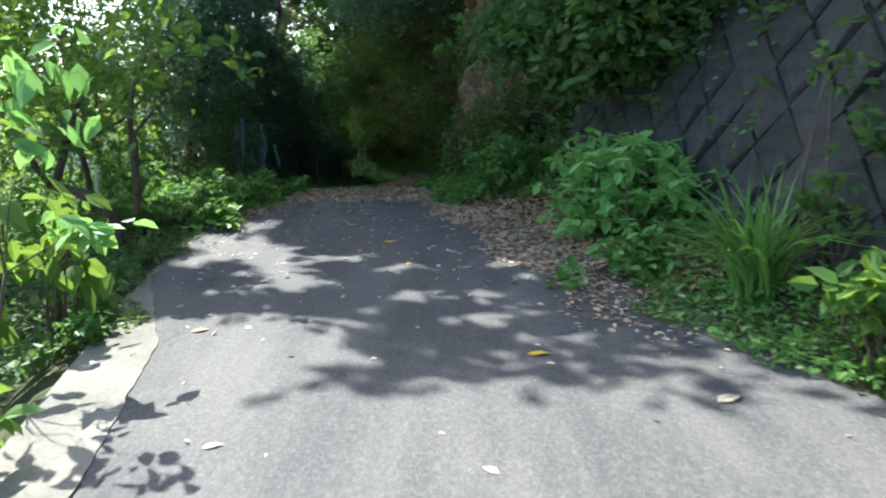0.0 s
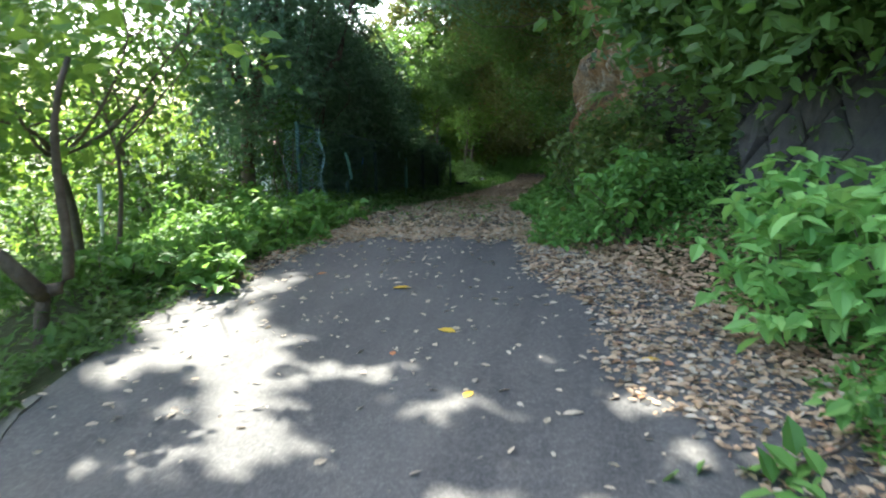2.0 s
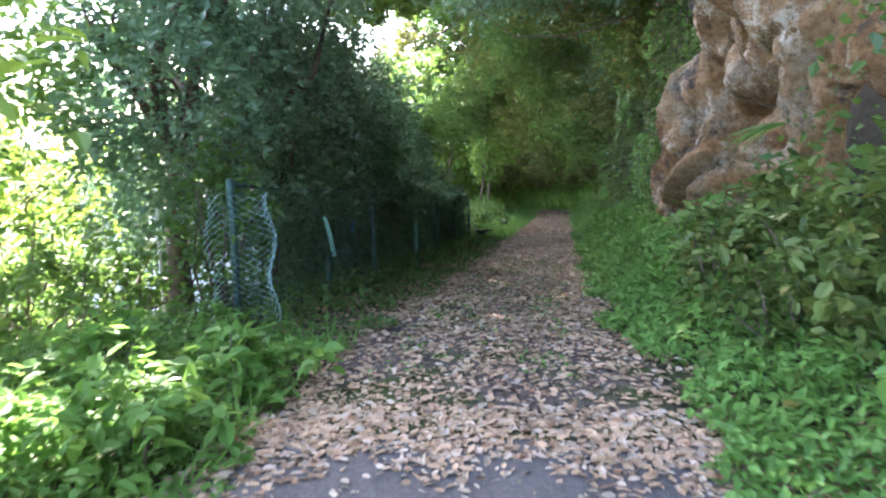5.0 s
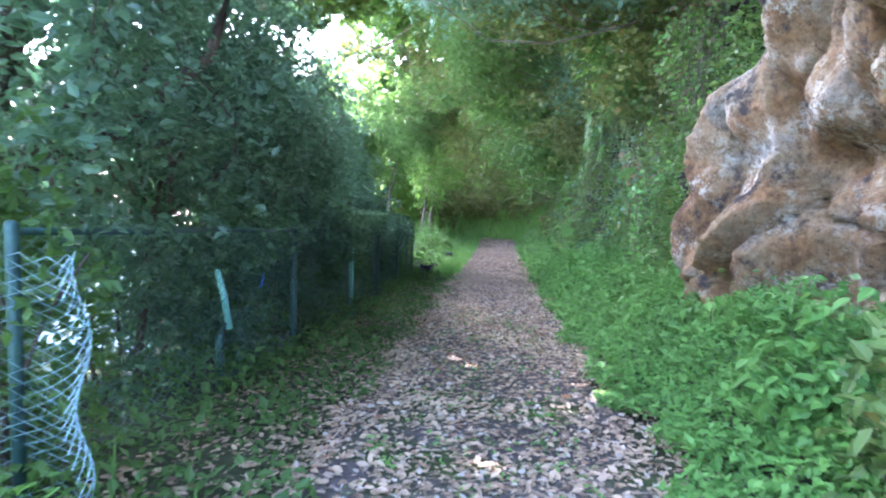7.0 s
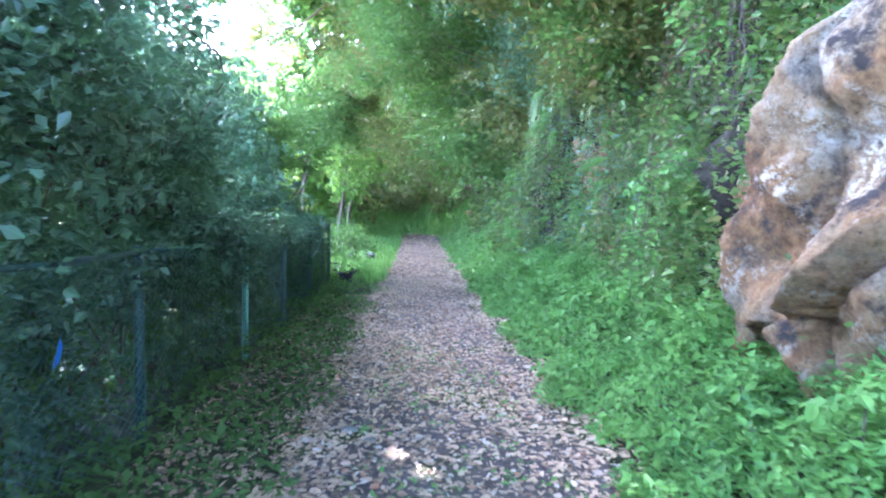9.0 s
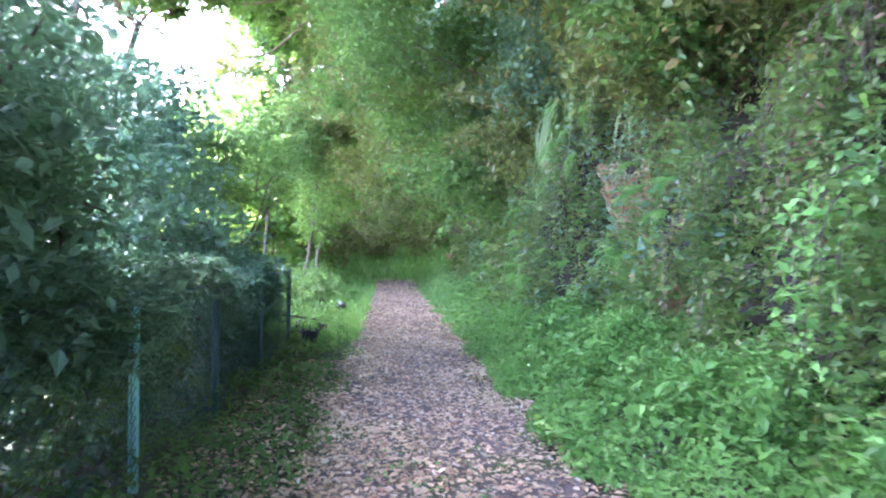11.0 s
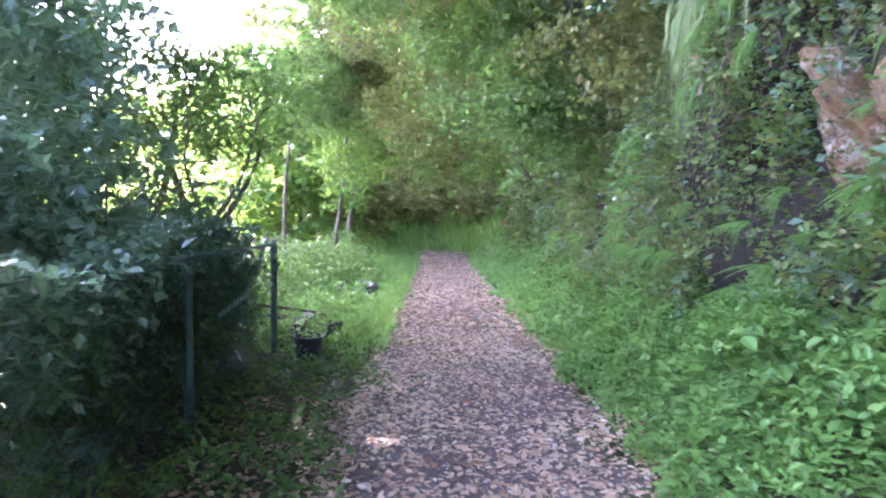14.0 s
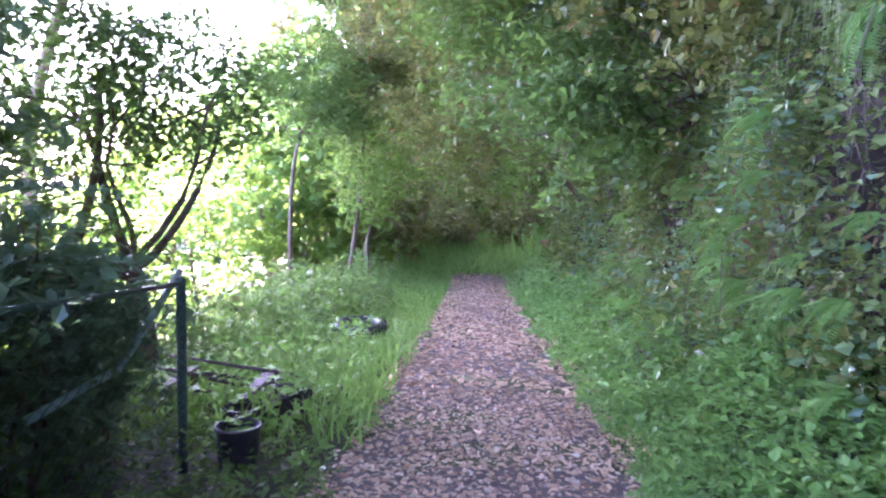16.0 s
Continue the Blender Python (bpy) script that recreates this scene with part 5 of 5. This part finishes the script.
tree("dark tree with glossy leaves beyond the fence", (-5.0, 24.8, -1.4), (-5.0, 24.8, 0.3), [((-4.9, 24.8, 1.5), (1.1, 1.5, 1.2), 0.75), ((-4.2, 23.6, 0.8), (0.6, 0.9, 0.6), 0.25)], 0.1, 12000, 0.085, LEAF_DARK)
# wooded hill in the distance
n = 12000
a, q = rng.uniform(0, 2 * np.pi, n), np.sqrt(rng.random(n))
hx, hy = -14 + 34 * q * np.cos(a), 112 + 22 * q * np.sin(a)
hz = -4 + 17 * (1 - q ** 2) * (0.8 + 0.2 * np.sin(hx * 0.45)) + 1.6 * rng.random(n) + 1.3 * ripple(hx * 0.5, hy * 0.5)
tagged(foliage("distant_woods", KITE, np.stack([hx, hy, hz], -1), 1.3, LEAF_MID, up=0.5), "hazy wooded hillside in the distance", "woods", kind="stuff")
tagged(grid_object("distant_hill", lambda u, v: (u, v, -5 + 16 * np.clip(1 - ((u + 14) / 34) ** 2 - ((v - 112) / 22) ** 2, 0, 1)), np.linspace(-50, 22, 40), np.linspace(88, 136, 30), MOSSY), "wooded hill in the distance", "hill", kind="structure")
# bright growth on the open slope
for x, y, z, r in ((-9.0, 8.0, -0.2, 2.3), (-9.5, 13.0, 0.2, 2.4), (-8.6, 17.5, 0.2, 2.0), (-13, 20.5, 0.2, 2.6), (-16, 11, 0.6, 3.4), (-14, 3.0, 0.2, 3.4), (-9.5, 2.0, -0.4, 2.4), (-11, 31, -1.2, 2.0), (-9.4, 37, -1.2, 1.9), (-8.4, 42, -0.9, 2.1), (-12, 44, -0.8, 2.6), (-15, 37, 0.6, 3.0), (-17, 29, 0.4, 3.2), (-14, 45, 1.4, 3.0), (-18, 42, 1.8, 3.5), (-11, 47, 1.2, 2.5), (-20, 50, 2.0, 4.5), (-24, 38, 2.0, 4.5), (-24, 22, 0.6, 4.5)):
    zg = float(ground_z(x, y))
    tree("sunlit light green tree on the open slope", (x, y, zg), (x, y, z - r * 0.5), [((x, y, z), (r, r * 1.2, r), 1.0)], 0.1, 2800, 0.2, LEAF_LIGHT, clump=0.6)
for x, y, r, h in ((-4.5, 31.4, 0.7, 0.5), (-4.3, 32.6, 0.75, 0.55), (-4.1, 33.9, 0.7, 0.5), (-3.9, 35.2, 0.75, 0.55), (-3.7, 36.5, 0.7, 0.5), (-3.6, 38.0, 0.7, 0.55), (-4.4, 38.0, 0.9, 0.6), (-4.2, 40.5, 0.9, 0.7), (-4.6, 36.0, 0.8, 0.6), (-4.4, 43.5, 1.0, 0.8), (-5.3, 39.5, 1.0, 0.8), (-4.9, 31.5, 0.7, 0.4)):
    shrub("grey-green bush beside the path", at(x, y), (r, r * 1.3, h), 1900, 0.07, LEAF_MID, KITE, group="bushes beside the path")
for x, y, r, h in ((-7, 50.5, 1.3, 0.9), (-4.6, 51.5, 1.2, 0.8), (-2.4, 52.4, 1.2, 0.7), (0.2, 52.6, 1.2, 0.9), (2.4, 51.5, 1.2, 1.0), (-9.5, 49, 1.4, 1.0), (-6, 54, 1.5, 1.2), (-3, 55, 1.5, 1.1), (0, 55.5, 1.5, 1.3), (-12, 47, 1.6, 1.1), (-8.5, 45, 1.3, 0.8), (-10, 40, 1.5, 0.9)):
    shrub("bright leafy thicket past the end of the path", at(x, y), (r, r, h * 1.25), 2300, 0.14, LEAF_OLIVE, KITE, 8, clump=0.3, group="thicket past the end of the path")
tree("young tree with yellow-green top leaves", at(-3.9, 42.0), (-3.9, 42.0, 0.2), [((-3.9, 41.6, 1.3), (1.2, 1.3, 1.3), 1.0)], 0.06, 2600, 0.13, LEAF_LIGHT, OVATE, per=10)
for y in np.arange(15.2, 27.4, 1.0):
    x = -3.95 - 0.3 * rng.random()
    shrub("dark evergreen hedge shrub behind the fence", (x, y, float(ground_z(x, y))), (0.62, 0.9, 0.74 + 0.12 * rng.random()), 2400, 0.08, LEAF_DARK, KITE, group="hedge behind the fence")

for y, h in ((24.6, 0.9), (25.5, 1.0), (26.4, 0.95), (27.2, 0.85)):
    shrub("dark evergreen hedge shrub behind the fence", at(-3.75, y), (0.4, 0.75, h), 2200, 0.085, LEAF_DARK, KITE, group="hedge behind the fence")

# ---- fence ----
fence = new("chain_link_fence")
tagged(fence, "old green chain-link fence half buried in shrubs", "fence")
FENCE_X = -3.22
posts_y = (12.8, 15.15, 17.15, 20.1, 22.35, 24.8, 27.45)
for y in posts_y:
    z = float(profile(y))
    top = 0.5 if y == 15.15 else 1.2
    v, f = tube([(FENCE_X, y, z - 0.3), (FENCE_X, y, z + 0.4), (FENCE_X + (0.06 if top < 1 else 0), y, z + top), (FENCE_X + (0.06 if top < 1 else 0), y, z + top + 0.015)], [0.031, 0.031, 0.031, 0.02], 10)
    mesh_object("post", v, f, GREEN_PAINT if y == 20.1 else GREEN_OLD, fence, False)
z = float(profile(15.15))
v, f = tube([(FENCE_X + 0.07, 15.15, z + 0.46), (FENCE_X + 0.04, 15.12, z + 0.7), (FENCE_X + 0.0, 15.1, z + 0.88), (FENCE_X, 15.1, z + 0.89)], [0.024, 0.024, 0.022, 0.012], 10)
tagged(mesh_object("broken_post_top", v, f, GREEN_PAINT, fence, False), "broken bright green post top")
for y0, y1 in zip(posts_y, posts_y[1:]):
    z0, z1 = float(profile(y0)), float(profile(y1))
    v, f = tube([(FENCE_X, y0, z0 + 1.17), (FENCE_X, (y0 + y1) / 2, (z0 + z1) / 2 + 1.16), (FENCE_X, y1, z1 + 1.17)], [0.017] * 3, 7)
    mesh_object("top_rail", v, f, GREEN_OLD, fence, False)
    cell, wires = 0.062, []
    m = int((y1 - y0) / cell)
    for k in range(m):
        n = 37
        q = np.arange(n)
        yy = y0 + (k + 0.5) * cell + np.where((q + k) % 2, 0.5, -0.5) * cell * 1.04
        zz = np.interp(yy, GROUND_Y, GROUND_Z) + 0.05 + 1.1 * q / (n - 1)
        sag = 0.03 * np.sin(3 * yy) * np.sin(np.pi * q / (n - 1))
        wires.append(tube(np.stack([FENCE_X + 0.035 + 0.004 * ((q % 2) * 2 - 1) + sag, yy, zz], -1), np.full(n, 0.0026), 3))
    v, f = join_clouds(wires)
    mesh_object("mesh_panel", v, f, WIRE if y0 < 17 else WIRE_SHADED, fence)

# loose curled end of the wire mesh
curl, wires = new("wire_mesh_roll"), []
curl.location = (-3.07, 12.55, float(profile(12.55)))
for k in range(14):
    q = np.arange(40)
    ang = (k + np.where((q + k) % 2, 0.5, -0.5)) * 0.24
    rad = 0.24 + 0.03 * np.sin(q * 0.3)
    wires.append(tube(np.stack([rad * np.cos(ang), rad * np.sin(ang) * 1.1, 0.02 + q * 0.027 + 0.02 * np.sin(ang * 3)], -1), np.full(40, 0.003), 3))
v, f = join_clouds(wires)
mesh_object("mesh", v, f, WIRE_PALE, curl)
tagged(curl, "loose curled end of pale wire mesh standing up", "wire mesh")

n = 8500
vy, vu = np.concatenate([rng.uniform(18.3, 24.3, n - 2000), rng.uniform(13.2, 27.3, 2000)]), rng.random(n)
vh = 1.3 - 0.55 * vu ** 1.6 * (0.6 + 0.4 * np.sin(1.7 * vy)) + 0.12 * np.sin(2.1 * vy)
p = np.stack([FENCE_X - 0.06 + rng.normal(size=n) * 0.12, vy, profile(vy) + vh], -1)
tagged(foliage("vine", KITE, p, 0.066, LEAF_DARK, up=0.75, droop=0.2), "glossy dark vine leaves spilling over the fence", "vine", kind="stuff")


# ---- things beyond the fence and beside the path ----
def lathe(name, outline, material, parent=None, sides=24):
    """A turned shape: outline of (radius, height)."""
    o = np.asarray(outline, float)
    a = np.linspace(0, 2 * np.pi, sides, endpoint=False)
    v = np.stack([o[:, None, 0] * np.cos(a), o[:, None, 0] * np.sin(a), np.broadcast_to(o[:, None, 1], (len(o), sides))], -1).reshape(-1, 3)
    i, j = np.meshgrid(np.arange(len(o) - 1) * sides, np.arange(sides), indexing="ij")
    k = (j + 1) % sides
    return mesh_object(name, v, np.stack([i + j, i + k, i + sides + k, i + sides + j], -1).reshape(-1, 4), material, parent, False)


def box(name, size, material, parent=None, place=(0, 0, 0), bevel=0.006):
    bm = bmesh.new()
    bmesh.ops.create_cube(bm, size=1.0)
    bmesh.ops.scale(bm, vec=size, verts=bm.verts)
    bmesh.ops.bevel(bm, geom=bm.edges[:], offset=bevel, segments=2, affect="EDGES")
    bmesh.ops.translate(bm, vec=place, verts=bm.verts)
    return part(name, bm, material, parent)


bucket = new("bucket")
bucket.location = (-2.9, 27.55, float(ground_z(-2.9, 27.55)) - 0.02)
lathe("body", [(0.001, 0.012), (0.115, 0.012), (0.12, 0.0), (0.128, 0.05), (0.142, 0.25), (0.15, 0.255), (0.15, 0.275), (0.138, 0.275), (0.125, 0.03), (0.001, 0.03)], BLACK_PLASTIC, bucket)
v, f = tube([(0.145 * math.cos(t), 0.145 * math.sin(t) * 0.3 - 0.13, 0.26 - 0.09 * math.sin(t)) for t in np.linspace(0, math.pi, 12)], np.full(12, 0.004), 5)
mesh_object("handle", v, f, PIPE, bucket, False)
tagged(bucket, "black plastic bucket standing in the weeds", "bucket")

trough = new("planter_trough")
trough.matrix_basis = Matrix.Translation((-3.05, 28.75, float(ground_z(-3.05, 28.75)) - 0.02)) @ Matrix.Rotation(radians(68), 4, "Z")
for nm, sz, pl in (("floor", (0.86, 0.26, 0.02), (0, 0, 0.01)), ("long_side", (0.9, 0.022, 0.2), (0, 0.139, 0.1)), ("long_side", (0.9, 0.022, 0.2), (0, -0.139, 0.1)), ("short_side", (0.022, 0.254, 0.2), (0.436, 0, 0.1)), ("short_side", (0.022, 0.254, 0.2), (-0.436, 0, 0.1))):
    box(nm, sz, BLACK_PLASTIC, trough, pl)
box("earth", (0.84, 0.24, 0.1), SOIL, trough, (0, 0, 0.07))
tagged(trough, "long black plastic trough lying in the weeds", "trough")

for k, (a, c, r) in enumerate((((-4.2, 29.7, 0.42), (-2.85, 29.35, 0.3), 0.017), ((-4.25, 29.5, 0.36), (-2.95, 29.05, 0.24), 0.02), ((-4.15, 29.2, 0.3), (-3.0, 28.8, 0.24), 0.015), ((-4.3, 29.85, 0.26), (-3.1, 29.45, 0.2), 0.02))):
    a, c = np.array(a), np.array(c)
    zz = float(profile(29.4))
    a[2], c[2] = zz + a[2] - 0.08, zz + c[2] - 0.05
    v, f = tube(bend(a, c, 0.006, 5) - a, np.full(5, r), 10)
    ob = mesh_object("pipe", v, f, PIPE, None, False)
    ob.location = a
    tagged(ob, "thin rusty pipe lying across the weeds", "pipe", "pile of pipes")
for x, y in ((-4.0, 29.35), (-3.2, 29.1)):
    ob = box("timber_block", (0.12, 0.9, 0.3), PIPE, None, (0, 0, 0.1), 0.01)
    ob.location = (x, y, float(ground_z(x, y)))
    tagged(ob, "dark weathered timber block under the pipes", "timber")

tyre = new("tyre")
tyre.matrix_basis = Matrix.Translation((-3.05, 33.75, float(ground_z(-3.05, 33.75)) + 0.07)) @ Matrix.Rotation(radians(7), 4, "X")
ring = [(0.30 + 0.085 * math.cos(t) * (1.0 if math.cos(t) > 0 else 0.7), 0.09 + 0.09 * math.sin(t)) for t in np.linspace(math.pi, -math.pi, 17)]
lathe("casing", ring, BLACK_PLASTIC, tyre, 36)
for k in range(36):
    a = 2 * math.pi * k / 36
    lug = box("tread_lug", (0.02, 0.035, 0.13), BLACK_PLASTIC, tyre, (0, 0, 0), 0.004)
    lug.matrix_basis = Matrix.Rotation(a, 4, "Z") @ Matrix.Translation((0.386, 0, 0.09)) @ Matrix.Rotation(radians(18), 4, "X")
tagged(tyre, "old black tyre lying half hidden in grass", "tyre")

# dark undergrowth pressed against the fence
for k, y in enumerate(np.arange(16.2, 27.3, 0.62)):
    x = -3.62 - 0.12 * (k % 3)
    shrub("dark undergrowth pressed against the wire mesh", at(x, float(y)), (0.3, 0.42, 0.32 + 0.08 * (k % 4)), 520, 0.062, LEAF_MID if k % 3 else LEAF_DARK, KITE, 6, group="undergrowth behind the fence")

v, f = tube([(0, -0.9, -0.02), (0, -0.3, 0), (0, 0.0, 0.0), (0, 0.1, 0.05), (0, 0.5, 0.25), (0, 0.9, 0.45)], np.full(6, 0.022), 10)
ob = mesh_object("bent_pipe", v, f, WIRE_PALE, None, False)
ob.location = (-3.36, 26.9, float(profile(26.9)) + 0.72)
tagged(ob, "bent pale green pipe leaning on the fence end", "pipe")

ob = mesh_object("plastic_scrap", *leaf_cloud(CURL, np.array([[0, 0, 0.0]]), np.array([[0.1, 0.3, 1.0]]), np.array([[1.0, 0.2, 0.1]]), 0.16), BLUE)
ob.location = (-3.17, 15.9, float(profile(15.9)) + 0.68)
tagged(ob, "blue plastic scrap caught in the wire mesh", "plastic scrap")


def stone_lump(x, y, size, label, material):
    bm = bmesh.new()
    bmesh.ops.create_icosphere(bm, subdivisions=3, radius=1.0)
    for vert in bm.verts:
        q = vert.co
        vert.co = q * (1 + 0.25 * noise.noise(q * 1.3 + Vector((x, y, 0))) + 0.1 * noise.noise(q * 4))
    bmesh.ops.scale(bm, vec=size, verts=bm.verts)
    ob = part("stone", bm, material)
    ob.location = (x, y, float(max(ground_z(x, y), profile(y))) + size[2] * 0.3)
    return tagged(ob, label, "stone")


stone_lump(-1.95, 17.4, (0.06, 0.045, 0.03), "pale flat stone among the fallen leaves", CONCRETE)
stone_lump(-1.8, 17.15, (0.045, 0.035, 0.025), "pale flat stone among the fallen leaves", CONCRETE)
stone_lump(-3.0, 31.5, (0.12, 0.09, 0.08), "pale stone in the grass beside the path", CONCRETE)
stone_lump(0.35, 24.0, (0.14, 0.2, 0.1), "brown stone at the foot of the bank", ROCK)
stone_lump(0.2, 28.2, (0.12, 0.15, 0.09), "brown stone at the foot of the bank", ROCK)

twig = new("broken_branch")
twig.location = (0.85, 5.65, float(profile(5.65)) + 0.03)
v, f = tube([(0, 0, 0.0), (0.15, 0.1, 0.03), (0.32, 0.22, 0.03), (0.5, 0.4, 0.06)], [0.006, 0.008, 0.009, 0.01], 6)
mesh_object("stem", v, f, BARK, twig, False)
p = np.array([0.0, 0, 0.03]) + rng.normal(size=(22, 3)) * np.array([0.13, 0.1, 0.02])
foliage("foliage", OVATE, p, 0.13, LEAF_HERB, twig, up=0.9, droop=0.0)
tagged(twig, "broken leafy branch lying on the asphalt", "branch")

v, f = tube(bend((0.9, 42.6, 0.3), (-1.9, 42.0, 1.45), 0.04, 9) - np.array([0.9, 42.6, 0.3]), np.linspace(0.05, 0.02, 9), 7)
ob = mesh_object("bare_branch", v, f, BARK, None, False)
ob.location = (0.9, 42.6, 0.3)
tagged(ob, "bare crooked branch reaching out from the bank", "branch")

# pale pipe posts below the lane
for x, y, h in ((-5.35, 15.5, 1.65), (-5.05, 12.0, 0.9), (-5.9, 17.8, 1.4), (-4.7, 10.6, 0.8)):
    zg = float(ground_z(x, y))
    v, f = tube([(0, 0, -0.2), (0, 0, h * 0.6), (0.02, 0, max(h, 1.0 - zg))], [0.022, 0.022, 0.022], 8)
    ob = mesh_object("pipe_post", v, f, PLASTER, None, False)
    ob.location = (x, y, zg)
    tagged(ob, "slim pale pipe post among the shrubs", "post", "pale posts below the lane")

# house down the slope
house = new("house")
house.location = (-11.6, 29.0, float(ground_z(-11.6, 29.0)) - 0.3)
hz = 0.15 - house.location[2]
bm = bmesh.new()
q = [bm.verts.new(c) for c in ((-2.6, -2, 0), (2.6, -2, 0), (2.6, 3, 0), (-2.6, 3, 0), (-2.6, -2, hz), (2.6, -2, hz), (2.6, 3, hz), (-2.6, 3, hz), (0, -2, hz + 1.2), (0, 3, hz + 1.2))]
for idx in ((0, 1, 5, 8, 4), (1, 2, 6, 5), (2, 3, 7, 9, 6), (3, 0, 4, 7)):
    bm.faces.new([q[i] for i in idx])
part("wall", bm, PLASTER, house)
for sg in (-1, 1):
    bm = bmesh.new()
    q = [bm.verts.new(c) for c in ((0, -2.5, hz + 1.27), (0, 3.5, hz + 1.27), (sg * 3.1, 3.5, hz - 0.16), (sg * 3.1, -2.5, hz - 0.16), (0, -2.5, hz + 1.37), (0, 3.5, hz + 1.37), (sg * 3.1, 3.5, hz - 0.06), (sg * 3.1, -2.5, hz - 0.06))]
    for idx in ((0, 1, 2, 3), (4, 7, 6, 5), (0, 3, 7, 4), (1, 5, 6, 2), (2, 6, 7, 3), (0, 4, 5, 1)):
        bm.faces.new([q[i] for i in idx])
    part("roof", bm, ROOF, house)
win = box("window", (1.1, 0.08, 0.9), PIPE, house, (1.0, -2.02, hz - 0.9), 0.01)
box("pane", (0.46, 0.02, 0.74), BLACK_PLASTIC, win, (0.75, -2.07, hz - 0.9), 0.004)
box("pane", (0.46, 0.02, 0.74), BLACK_PLASTIC, win, (1.25, -2.07, hz - 0.9), 0.004)
tagged(house, "small white-walled house with reddish roof down the slope", "house")
